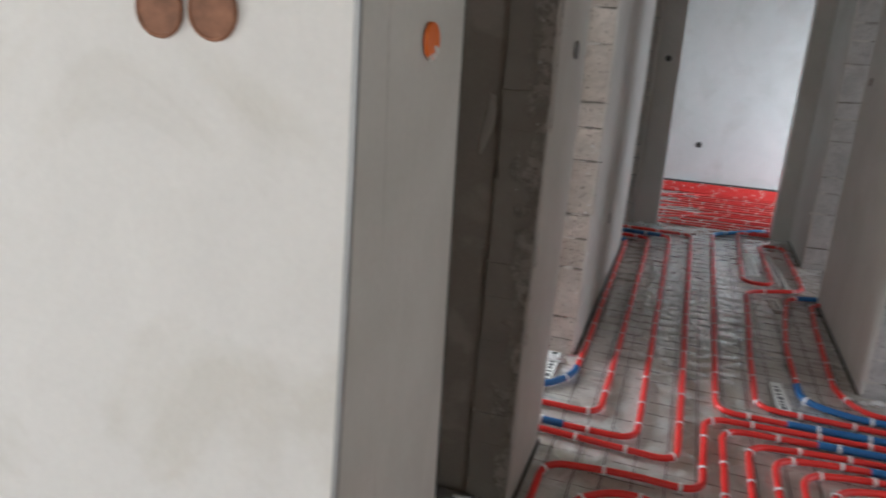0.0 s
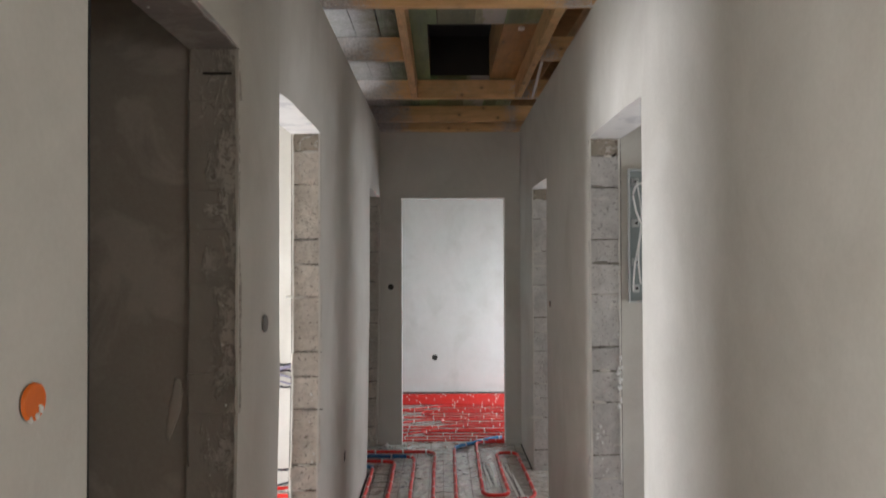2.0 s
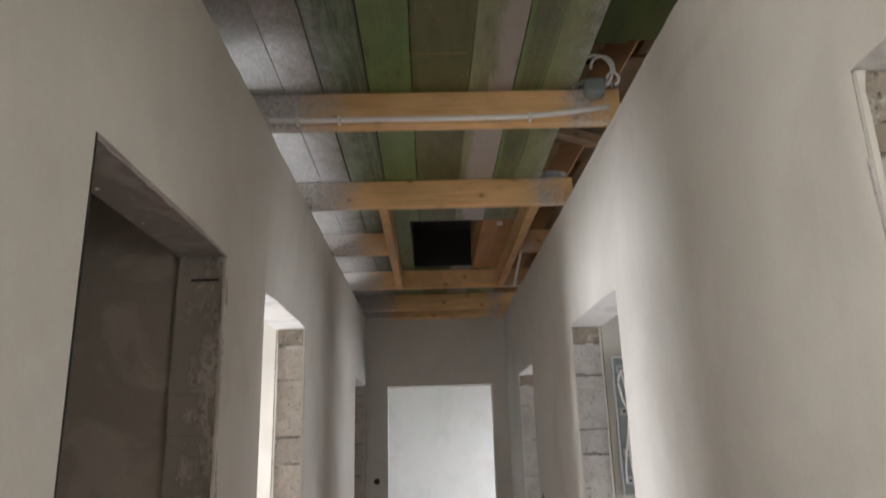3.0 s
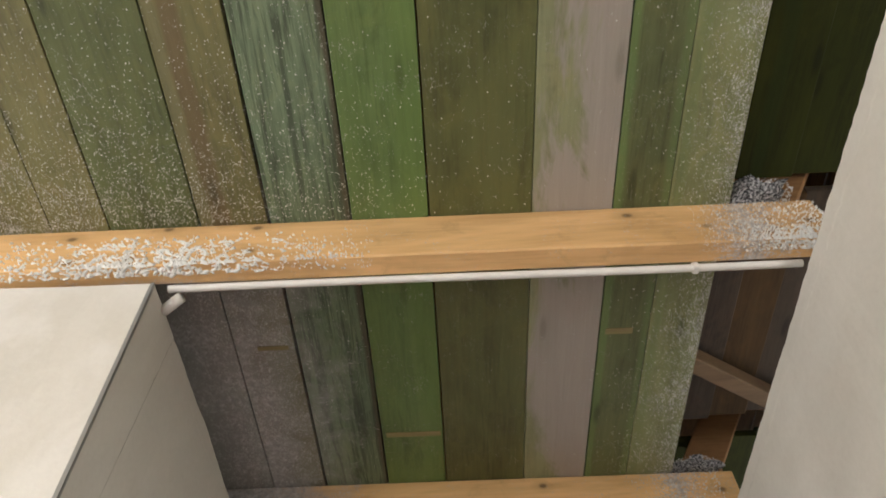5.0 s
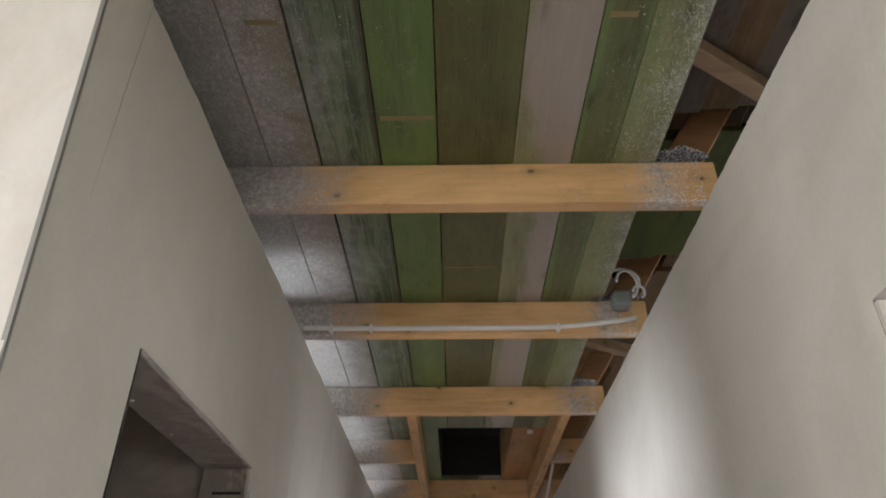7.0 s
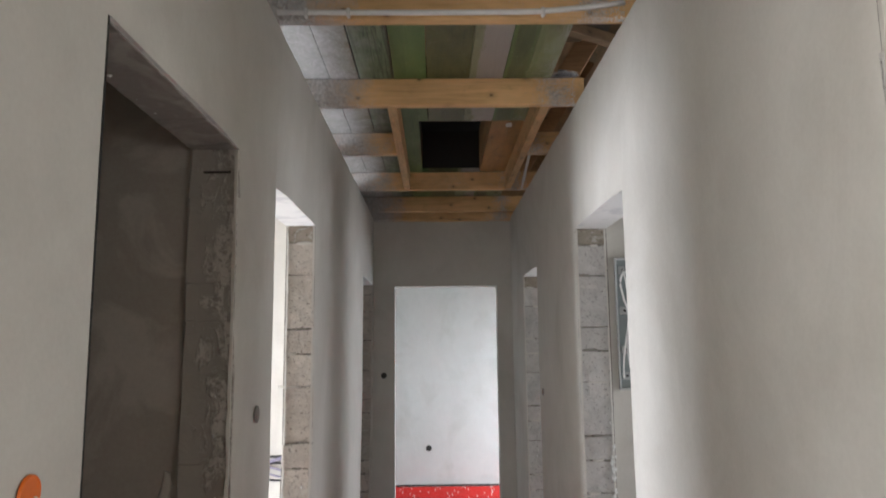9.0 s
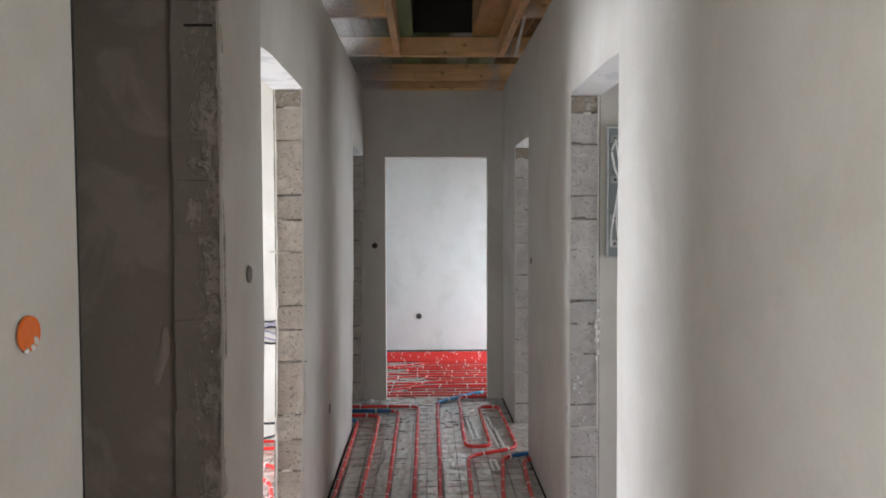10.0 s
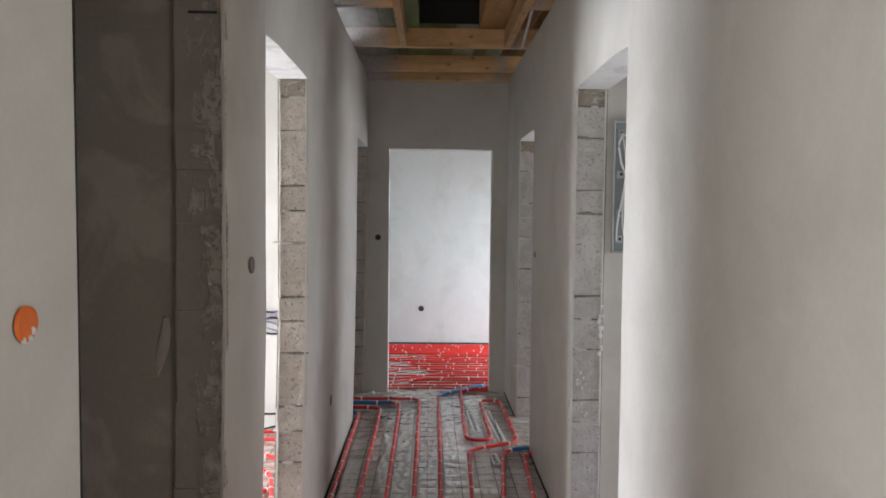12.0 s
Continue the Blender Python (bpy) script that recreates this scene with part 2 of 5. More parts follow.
def foil_floor():
    """Clear wrinkled film over grey insulation boards."""
    m, t, b = nodes_of("film_over_insulation")
    p = place(t)
    folds = noise_at(t, place(t, (7, 3.2, 1)), 1.6, 5, 0.65, 1.5)
    warp = t.nodes.new("ShaderNodeVectorMath")
    warp.operation = "ADD"
    wob = add(t, "ShaderNodeTexNoise", Scale=3.0, Detail=2.0)
    t.links.new(p, wob.inputs["Vector"])
    sc = t.nodes.new("ShaderNodeVectorMath")
    sc.operation = "SCALE"
    sc.inputs["Scale"].default_value = 0.12
    t.links.new(wob.outputs["Color"], sc.inputs[0])
    t.links.new(p, warp.inputs[0])
    t.links.new(sc.outputs[0], warp.inputs[1])

    def cells(scale, sx, sy, turn):
        m = t.nodes.new("ShaderNodeMapping")
        m.inputs["Scale"].default_value, m.inputs["Rotation"].default_value = (sx, sy, 0.0), (0, 0, turn)
        t.links.new(warp.outputs[0], m.inputs[0])
        v = add(t, "ShaderNodeTexVoronoi", Scale=scale)
        v.voronoi_dimensions, v.feature = "2D", "DISTANCE_TO_EDGE"
        t.links.new(m.outputs[0], v.inputs["Vector"])
        return v.outputs["Distance"]
    ridge, ridge2 = cells(4.2, 1.0, 1.9, 0.5), cells(9.0, 1.7, 0.9, -0.35)
    patch = ramp(t, noise_at(t, p, 2.6, 3, 0.6), 0.42, 0.60)
    # Pale lines paint in the highlights along the film's creases.
    crease_glint = calc(t, "MULTIPLY", ramp(t, ridge, 0.0, 0.035, (1, 1, 1, 1), (0, 0, 0, 1)), patch)
    crease_glint2 = calc(t, "MULTIPLY", ramp(t, ridge2, 0.0, 0.05, (1, 1, 1, 1), (0, 0, 0, 1)), ramp(t, folds, 0.46, 0.62))
    mott = ramp(t, noise_at(t, place(t, (1.4, 0.9, 1)), 1.6, 4, 0.6, 0.8), 0.38, 0.62)
    col = mix(t, mott, (0.50, 0.465, 0.41), (0.64, 0.625, 0.595))
    # Low parts of the folds are coloured darker.
    col = mix(t, calc(t, "MULTIPLY", ramp(t, folds, 0.30, 0.42, (1, 1, 1, 1), (0, 0, 0, 1)), 0.4), col, (0.35, 0.32, 0.275))
    col = mix(t, calc(t, "MULTIPLY", crease_glint, 0.35), col, (0.80, 0.80, 0.79))
    col = mix(t, calc(t, "MULTIPLY", crease_glint2, 0.4), col, (0.78, 0.78, 0.77))
    t.links.new(col, b.inputs["Base Color"])
    b.inputs["Roughness"].default_value = 0.26
    b.inputs["Coat Weight"].default_value, b.inputs["Coat Roughness"].default_value = 1.0, 0.12
    n1 = bump(t, b, folds, 0.3, 0.015)
    n1 = bump(t, b, ridge, 0.6, 0.02, n1)
    n1 = bump(t, b, ridge2, 0.6, 0.010, n1)
    t.links.new(n1, b.inputs["Coat Normal"])
    return m


PLASTER = plaster("grey_plaster", (0.615, 0.595, 0.552), (0.485, 0.46, 0.412), stain_amount=0.7)
PLASTER_WHITE = plaster("light_plaster", (0.74, 0.745, 0.74), (0.60, 0.60, 0.575), stain_amount=0.7, cloud=(1.7, 0.50, 0.66))
PLASTER_HALL = plaster("hall_plaster", (0.72, 0.70, 0.67), (0.58, 0.55, 0.485), stain_amount=0.6, cloud=(2.6, 0.50, 0.60))
# Raw cement, its tone taken darker partly to hold the closet's shade.
CEMENT_SHADED = plaster("raw_cement_shaded", (0.34, 0.298, 0.255), (0.52, 0.47, 0.42), stain_amount=0.6, cloud=(3.6, 0.53, 0.62))
MORTAR = concrete("mortar", (0.30, 0.28, 0.25), (0.07, 0.06, 0.05))
BLOCK = concrete("concrete_block", (0.68, 0.625, 0.56), (0.26, 0.23, 0.20))
BLOCK_TAN = concrete("brown_block", (0.37, 0.325, 0.265), (0.13, 0.105, 0.08))


def smeared_block():
    """Blocks under a thin torn coat of cement, pale and pitted where it has come off."""
    m, t, b = nodes_of("mortar_smeared_block")
    p = place(t)
    ax = t.nodes.new("ShaderNodeSeparateXYZ")
    t.links.new(p, ax.inputs[0])
    out = calc(t, "MULTIPLY", calc(t, "ADD", ax.outputs[0], 0.672), 7.0)
    tear = ramp(t, calc(t, "ADD", noise_at(t, place(t, (1, 1, 0.6)), 16, 6, 0.72, 0.9), calc(t, "MULTIPLY", out, 0.30)), 0.50, 0.60)
    pits = ramp(t, noise_at(t, p, 55, 4, 0.7, 0.4), 0.40, 0.52)
    # Dimmer light on this jamb is partly put into the coat's dark tones.
    col = mix(t, noise_at(t, p, 7, 5, 0.6, 0.8), (0.30, 0.275, 0.245), (0.42, 0.39, 0.35))
    bare = mix(t, pits, (0.30, 0.275, 0.245), (0.60, 0.57, 0.53))
    col = mix(t, calc(t, "MULTIPLY", tear, 0.85), col, bare)
    t.links.new(col, b.inputs["Base Color"])
    b.inputs["Roughness"].default_value = 0.92
    n1 = bump(t, b, noise_at(t, p, 30, 5, 0.65, 0.6), 0.5, 0.008)
    bump(t, b, tear, 0.7, 0.006, n1)
    return m


BLOCK_SMEARED = smeared_block()
BLOCK_GREY = concrete("grey_concrete_block", (0.62, 0.605, 0.59), (0.30, 0.29, 0.28))
LINTEL = plaster("lintel_coat", (0.76, 0.755, 0.74), (0.50, 0.505, 0.52), rough=0.85, stain_amount=0.75, cloud=(8, 0.50, 0.62))
PINE = timber("pine_beam", (0.56, 0.33, 0.14), (0.71, 0.455, 0.22), "x", dust=0.9, rough=0.55, knots=0.9, grainy=0.22)
PINE_Y = timber("pine_trimmer", (0.46, 0.27, 0.12), (0.60, 0.39, 0.19), "y", rough=0.55)
PINE_DARK = timber("brown_rafter", (0.27, 0.135, 0.06), (0.37, 0.20, 0.09), "x", rough=0.65)
RED_PINE = timber("red_brown_board", (0.27, 0.125, 0.03), (0.37, 0.19, 0.05), "y", rough=0.5)
DARK_MOSS = timber("dark_moss_board", (0.062, 0.080, 0.030), (0.100, 0.122, 0.046), dust=0.6)
OLIVE = timber("olive_board", (0.070, 0.083, 0.030), (0.105, 0.116, 0.044), dust=0.25, knots=0.2)
MOSS = timber("moss_green_board", (0.072, 0.092, 0.040), (0.115, 0.135, 0.060), dust=0.7, bands=((0.268, 0.022, (0.16, 0.25, 0.09), 0.8), (0.363, 0.018, (0.15, 0.22, 0.085), 0.6)))
BROWN_GREEN = timber("brown_green_board", (0.105, 0.102, 0.042), (0.150, 0.145, 0.06), dust=0.8, bands=((-0.505, 0.035, (0.145, 0.098, 0.050), 0.7), (-0.535, 0.02, (0.20, 0.19, 0.10), 0.5)))
WEATHERED = timber("weathered_green_board", (0.095, 0.140, 0.086), (0.155, 0.215, 0.135), dust=0.35, weather=0.7, bands=((-0.252, 0.016, (0.07, 0.055, 0.035), 0.8),))
BRIGHT = timber("bright_green_board", (0.086, 0.146, 0.048), (0.128, 0.200, 0.070), dust=0.25, knots=0.4, bands=((-0.115, 0.06, (0.13, 0.218, 0.060), 0.55), (-0.225, 0.04, (0.14, 0.215, 0.07), 0.4)))
PALE = timber("pale_grey_board", (0.19, 0.208, 0.115), (0.235, 0.255, 0.15), dust=0.25, pale=(0.40, 0.365, 0.335), knots=0.3)
SAGE = timber("sage_board", (0.150, 0.172, 0.080), (0.215, 0.240, 0.120), dust=0.7, bands=((0.385, 0.02, (0.20, 0.26, 0.11), 0.5),))
ROOF_BROWN = timber("brown_roof_board", (0.26, 0.155, 0.07), (0.38, 0.24, 0.115), "y")
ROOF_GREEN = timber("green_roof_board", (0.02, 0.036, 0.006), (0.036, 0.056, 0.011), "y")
FILM = foil_floor()
RED = plain("red_heating_pipe", (0.78, 0.036, 0.030), 0.32, vary=0.18, scale=8, bump_by=0.03)
BLUE = plain("blue_sleeve", (0.02, 0.13, 0.34), 0.45, vary=0.25, scale=25)
LIGHT_BLUE = plain("light_blue_sleeve", (0.05, 0.27, 0.60), 0.4)
CLIP = plain("white_clip", (0.85, 0.83, 0.82), 0.5)
STEEL = plain("mesh_steel", (0.085, 0.045, 0.04), 0.6, 0.4, vary=0.4)
# Edge strip foam; also stands for the dark of the hatch and gap.
BLACK = plain("black_foam_and_shade", (0.022, 0.021, 0.02), 0.9)
TAPE = plain("white_print_strip", (0.86, 0.87, 0.84), 0.35)
INK = plain("dark_print", (0.06, 0.07, 0.07), 0.5)
ORANGE = plain("orange_box_plastic", (0.80, 0.17, 0.02), 0.45)
TERRACOTTA = plain("dusty_orange_box", (0.25, 0.115, 0.065), 0.8, vary=0.85, scale=45)
DARK_HOLE = plain("dark_box_plastic", (0.03, 0.028, 0.025), 0.7)
GREY_BOX = plain("grey_box_plastic", (0.22, 0.215, 0.205), 0.7)
CABINET = plain("grey_cabinet_steel", (0.25, 0.285, 0.285), 0.45, 0.0)
CABINET_RIM = plain("light_cabinet_rim", (0.45, 0.47, 0.47), 0.45)
CABLE_WHITE = plain("white_cable", (0.72, 0.71, 0.70), 0.5)
CABLE_LILAC = plain("lilac_cable", (0.26, 0.24, 0.33), 0.5)
CABLE_DARK = plain("black_cable", (0.02, 0.02, 0.025), 0.5)
def crumbs():
    m, t, b = nodes_of("plaster_crumbs")
    n = ramp(t, noise_at(t, place(t), 210, 3, 0.7), 0.44, 0.58)
    t.links.new(mix(t, n, (0.07, 0.07, 0.08), (0.62, 0.63, 0.66)), b.inputs["Base Color"])
    b.inputs["Roughness"].default_value = 0.95
    bump(t, b, n, 0.9, 0.006)
    return m


PLATE = crumbs()
BEAD = plain("corner_bead_metal", (0.30, 0.30, 0.295), 0.5, 0.5)
FRAME_PAINT = plain("window_frame_white", (0.75, 0.75, 0.74), 0.4)
EARTH = plain("bare_earth", (0.16, 0.13, 0.10), 0.95, vary=0.4, scale=3)
RENDER_COAT = plaster("outer_render", (0.55, 0.55, 0.53), (0.48, 0.47, 0.45))


# ---- helpers for meshes ----
def part(name, bm, material, parent=None, label="", smooth=False):
    me = bpy.data.meshes.new(name)
    if smooth:
        for f in bm.faces:
            f.smooth = True
    bm.to_mesh(me)
    bm.free()
    for m in material if isinstance(material, (list, tuple)) else (material,):
        me.materials.append(m)
    ob = new(name, me)
    ob.parent = parent
    if label:
        tagged(ob, label)
    return ob


def raw(name, verts, faces, material, parent=None, smooth=False, slots=None):
    me = bpy.data.meshes.new(name)
    me.from_pydata(verts, [], faces)
    for m in material if isinstance(material, (list, tuple)) else (material,):
        me.materials.append(m)
    if smooth:
        me.polygons.foreach_set("use_smooth", [True] * len(me.polygons))
    if slots:
        me.polygons.foreach_set("material_index", slots)
    me.update()
    ob = new(name, me)
    ob.parent = parent
    return ob


def box(x0, x1, y0, y1, z0, z1, bevel=0.0, bm=None):
    bm = bm or bmesh.new()
    made = bmesh.ops.create_cube(bm, size=1.0)["verts"]
    for v in made:
        v.co = Vector(((x0 + x1) / 2 + v.co.x * (x1 - x0), (y0 + y1) / 2 + v.co.y * (y1 - y0), (z0 + z1) / 2 + v.co.z * (z1 - z0)))
    if bevel:
        edges = list({e for v in made for e in v.link_edges})
        bmesh.ops.bevel(bm, geom=edges, offset=bevel, segments=1, affect="EDGES")
    return bm


def disc_bm(r, depth, n=20, bm=None, m=None):
    """A short cylinder about z, from 0 down to -depth."""
    bm = bm or bmesh.new()
    bmesh.ops.create_cone(bm, cap_ends=True, segments=n, radius1=r, radius2=r, depth=depth, matrix=(m or Matrix()) @ Matrix.Translation((0, 0, -depth / 2)))
    return bm


def rounded(points, radius, steps=6):
    """A polyline with its corners turned into arcs."""
    pts = [Vector((*p, 0)[:3]) for p in points]
    out = [pts[0]]
    for a, b, c in zip(pts, pts[1:], pts[2:]):
        u, v = (a - b), (c - b)
        lu, lv = u.length, v.length
        d = min(radius, lu * 0.48, lv * 0.48)
        p, q = b + u / lu * d, b + v / lv * d
        for i in range(steps + 1):
            s = i / steps
            out.append(p * (1 - s) ** 2 + b * 2 * s * (1 - s) + q * s * s)
    out.append(pts[-1])
    return out


def tube(name, pts, r, material, parent=None, n=8, ribs=False):
    pts = [Vector(p) for p in pts]
    verts, faces = [], []
    up = Vector((0, 0, 1))
    for i, p in enumerate(pts):
        d = (pts[min(i + 1, len(pts) - 1)] - pts[max(i - 1, 0)]).normalized()
        side = d.cross(up)
        if side.length < 0.05:
            side = d.cross(Vector((1, 0, 0)))
        side.normalize()
        top = side.cross(d)
        rr = r * (1.0 if not ribs or i % 2 else 0.86)
        for k in range(n):
            a = 2 * math.pi * k / n
            verts.append(p + side * rr * math.cos(a) + top * rr * math.sin(a))
        if i:
            for k in range(n):
                j = (k + 1) % n
                faces.append(((i - 1) * n + k, (i - 1) * n + j, i * n + j, i * n + k))
    faces.append(tuple(range(n))[::-1])
    faces.append(tuple(len(verts) - n + k for k in range(n)))
    return raw(name, verts, faces, material, parent, smooth=True)


def fill(a, b, step):
    n = max(1, math.ceil((b - a) / step - 1e-6))
    return [a + (b - a) * i / n for i in range(n)]


def wall(name, along, f0, f1, a0, a1, z0, z1, holes=(), materials=None, lean=None, ragged=0.0, wave=0.003, label="", step=0.16, soft=0.0, round_side=0, lean_sides=(0, 1)):
    """A wall of two faces f0 < f1 that runs along x or y, with openings (a, b, bottom, top) cut right through it."""
    def lines(lo, hi, extra, s):
        keys = sorted({lo, hi, *[e for e in extra if lo < e < hi]})
        out = []
        for p, q in zip(keys, keys[1:]):
            out += fill(p, q, s)
        return out + [hi]
    near = (0.0, 0.006, 0.014, 0.026, 0.042) if soft else (0.0,)
    A = lines(a0, a1, [e for h in holes for d in near for e in (h[0] - d, h[1] + d)], step)
    Z = lines(z0, z1, [e for h in holes for e in h[2:]] + [1.2], step * 1.5)

    def solid(i, k):
        if not (0 <= i < len(A) - 1 and 0 <= k < len(Z) - 1):
            return False
        ca, cz = (A[i] + A[i + 1]) / 2, (Z[k] + Z[k + 1]) / 2
        return not any(h[0] < ca < h[1] and h[2] < cz < h[3] for h in holes)

    def spot(i, k, side):
        a, z = A[i], Z[k]
        f = (f0, f1)[side]
        d = wave * (noise.noise(Vector((a * 1.7, z * 1.3, f * 5))) + 0.5 * noise.noise(Vector((a * 4.5, z * 3.7, f * 3))))
        d *= min(1.0, (a - a0) / 0.4)
        zz = z
        if k == len(Z) - 1 and ragged:
            zz += ragged * noise.noise(Vector((a * 23, f * 9, 3.0))) + ragged * noise.noise(Vector((a * 7, f * 9, 1.0)))
        # the plaster rounds off towards the near edge of each opening
        for h in holes if soft else ():
            gap = abs(a - h[0])
            if gap < 0.0255 and h[0] > 2.5 and z < h[3] + 0.01 and side == round_side:
                q = 1 - gap / 0.026
                d += soft * (1 - math.sqrt(max(0.0, 1 - q * q))) * (-1, 1)[side == 0]
            gap = a - h[1]
            if -0.001 < gap < 0.041 and z < h[3] + 0.01 and side == round_side:
                q = 1 - gap / 0.042
                d += 0.007 * q * q * (-1, 1)[side == 0]
        f += d + (lean(z, a) if lean and side in lean_sides else 0.0)
        return (f, a, zz) if along == "y" else (a, f, zz)
    verts, faces, slots, index = [], [], [], {}

    def vert(i, k, side, layer):
        key = (i, k, side, layer)
        if key not in index:
            index[key] = len(verts)
            verts.append(spot(i, k, side))
        return index[key]
    for i in range(len(A) - 1):
        for k in range(len(Z) - 1):
            if not solid(i, k):
                continue
            for side in (0, 1):
                q = [vert(i, k, side, 0), vert(i + 1, k, side, 0), vert(i + 1, k + 1, side, 0), vert(i, k + 1, side, 0)]
                faces.append(q if side == (1 if along == "y" else 0) else q[::-1])
                slots.append(0)
            for di, dk, e0, e1, layer in ((-1, 0, (i, k), (i, k + 1), 1), (1, 0, (i + 1, k), (i + 1, k + 1), 1), (0, -1, (i, k), (i + 1, k), 2), (0, 1, (i, k + 1), (i + 1, k + 1), 2)):
                if not solid(i + di, k + dk):
                    q = [vert(*e0, 0, layer), vert(*e0, 1, layer), vert(*e1, 1, layer), vert(*e1, 0, layer)]
                    faces.append(q)
                    slots.append(1 if layer == 1 else 2)
    mats = materials or (PLASTER, MORTAR, LINTEL)
    ob = raw(name, verts, faces, list(mats), smooth=True, slots=slots)
    return tagged(ob, label or "grey plastered wall with bare block openings", "wall", kind="structure")


# ---- the setting ----
XL, XR, YE = -0.600, 0.596, 7.0
TOP = 2.69


def lean_left(z, a=9.0):
    return -0.024 * max(0.0, 1.0 - z / 1.2) * min(1.0, max(0.0, (a - 1.9) / 1.0))


def lean_right(z, a=9.0):
    return 0.004 * max(0.0, 1.0 - z / 1.2)


def lean_hall(z, a=0.0):
    return 0.056 - (0.096 * (z - 1.95) if z > 1.95 else 0.047 * (z - 1.95) ** 2)


D = 2.130
wall_left = wall("wall_left", "y", XL - 0.137, XL, 1.8205, YE, -0.05, TOP, [(2.092, 2.886, -0.05, 2.135), (3.325, 4.115, -0.05, D), (6.165, 6.965, -0.05, 2.108)], lean=lean_left, ragged=0.012, soft=0.014, round_side=1,
                 label="grey plastered corridor wall with three bare door openings")
wall_right = wall("wall_right", "y", XR, XR + 0.155, -3.2, YE, -0.05, TOP, [(1.10, 1.975, -0.05, 2.155), (3.413, 4.258, -0.05, D), (5.53, 6.27, -0.05, 2.10)], lean=lean_right, ragged=0.012, soft=0.014,
                  label="grey plastered corridor wall with three bare door openings")
wall_end = wall("wall_end", "x", YE, YE + 0.12, XL - 0.9, 3.5, -0.05, 2.665, [(-0.417, 0.465, -0.05, 2.098)], ragged=0.006, materials=(PLASTER, PLASTER, PLASTER), label="grey plastered end wall with a doorway")
wall_hall = wall("wall_hall", "x", 1.70, 1.82, -4.0, XL, -0.05, TOP, ragged=0.01, lean=lean_hall, lean_sides=(0,), materials=(PLASTER_HALL, PLASTER, PLASTER_HALL), label="pale plastered hall wall, cloudy with damp")
wall_closet = wall("wall_closet", "x", 2.896, 3.02, -2.4, XL - 0.139, -0.05, TOP, materials=(CEMENT_SHADED, CEMENT_SHADED, CEMENT_SHADED), label="closet wall of raw cement toned darker for shade, smeared with plaster")
wall_closet_back = wall("wall_closet_back", "y", -2.5, -2.4, 1.82, 3.02, -0.05, TOP, materials=(CEMENT_SHADED, CEMENT_SHADED, CEMENT_SHADED), label="closet wall of raw cement toned darker for shade")
wall_between_left = wall("wall_between_left", "x", 5.97, 6.09, -3.6, XL - 0.139, -0.05, TOP, label="bright plastered wall between two rooms")
wall_between_right = wall("wall_between_right", "x", 4.275, 4.40, XR + 0.157, 3.5, -0.05, TOP, label="grey plastered wall with a recessed cabinet")
wall_near_right = wall("wall_near_right", "x", 2.0, 2.12, XR + 0.157, 3.5, -0.05, TOP, label="grey plastered wall between two rooms")
wall_far = wall("wall_far", "x", 9.2, 9.4, -3.7, 3.6, -0.05, 2.9, materials=(PLASTER_WHITE,) * 3, label="white plastered far wall, cloudy in places")
wall_end_room = wall("wall_end_room", "y", -1.5, -1.4, 6.09, 9.2, -0.05, 2.9, materials=(PLASTER_WHITE,) * 3, label="white plastered side wall")
wall_side_end = wall("wall_side_end", "x", 7.9, 8.0, 2.6, 3.5, -0.05, 2.9, label="plastered wall of a side room")
wall_end_right = wall("wall_end_right", "y", 2.55, 2.65, YE + 0.12, 9.2, -0.05, 2.9, [(7.45, 8.95, 0.22, 1.9)], materials=(PLASTER_WHITE,) * 3, label="white plastered wall with a window opening")
wall_west = wall("wall_west", "y", -3.7, -3.58, 1.82, 9.2, -0.05, 2.9, [(3.45, 4.85, 0.22, 2.25), (6.35, 7.55, 0.22, 2.25)], materials=(PLASTER_WHITE,) * 3, label="white plastered outer wall with window openings")
wall_east = wall("wall_east", "y", 3.5, 3.62, -3.2, 8.0, -0.05, 2.9, [(-0.35, 0.95, 0.85, 2.25), (3.0, 4.2, 0.22, 2.25), (5.55, 6.95, 0.22, 2.25)], materials=(PLASTER_WHITE,) * 3, label="plastered outer wall with window openings")
wall_hall_west = wall("wall_hall_west", "y", -4.12, -4.0, -3.2, 1.82, -0.05, 2.9, [(-1.2, 0.6, 0.85, 2.35)], materials=(PLASTER_HALL,) * 3, label="pale plastered outer wall of the hall")
wall_south = wall("wall_south", "x", -3.32, -3.2, -4.1, 3.6, -0.05, 2.9, [(-2.8, -0.4, 0.65, 2.55)], materials=(PLASTER_HALL,) * 3, label="pale plastered outer wall with a wide window")

ground = raw("ground", [(-60, -60, -0.3), (60, -60, -0.3), (60, 60, -0.3), (-60, 60, -0.3)], [(0, 1, 2, 3)], EARTH)
tagged(ground, "bare earth round the house", "ground", kind="structure")


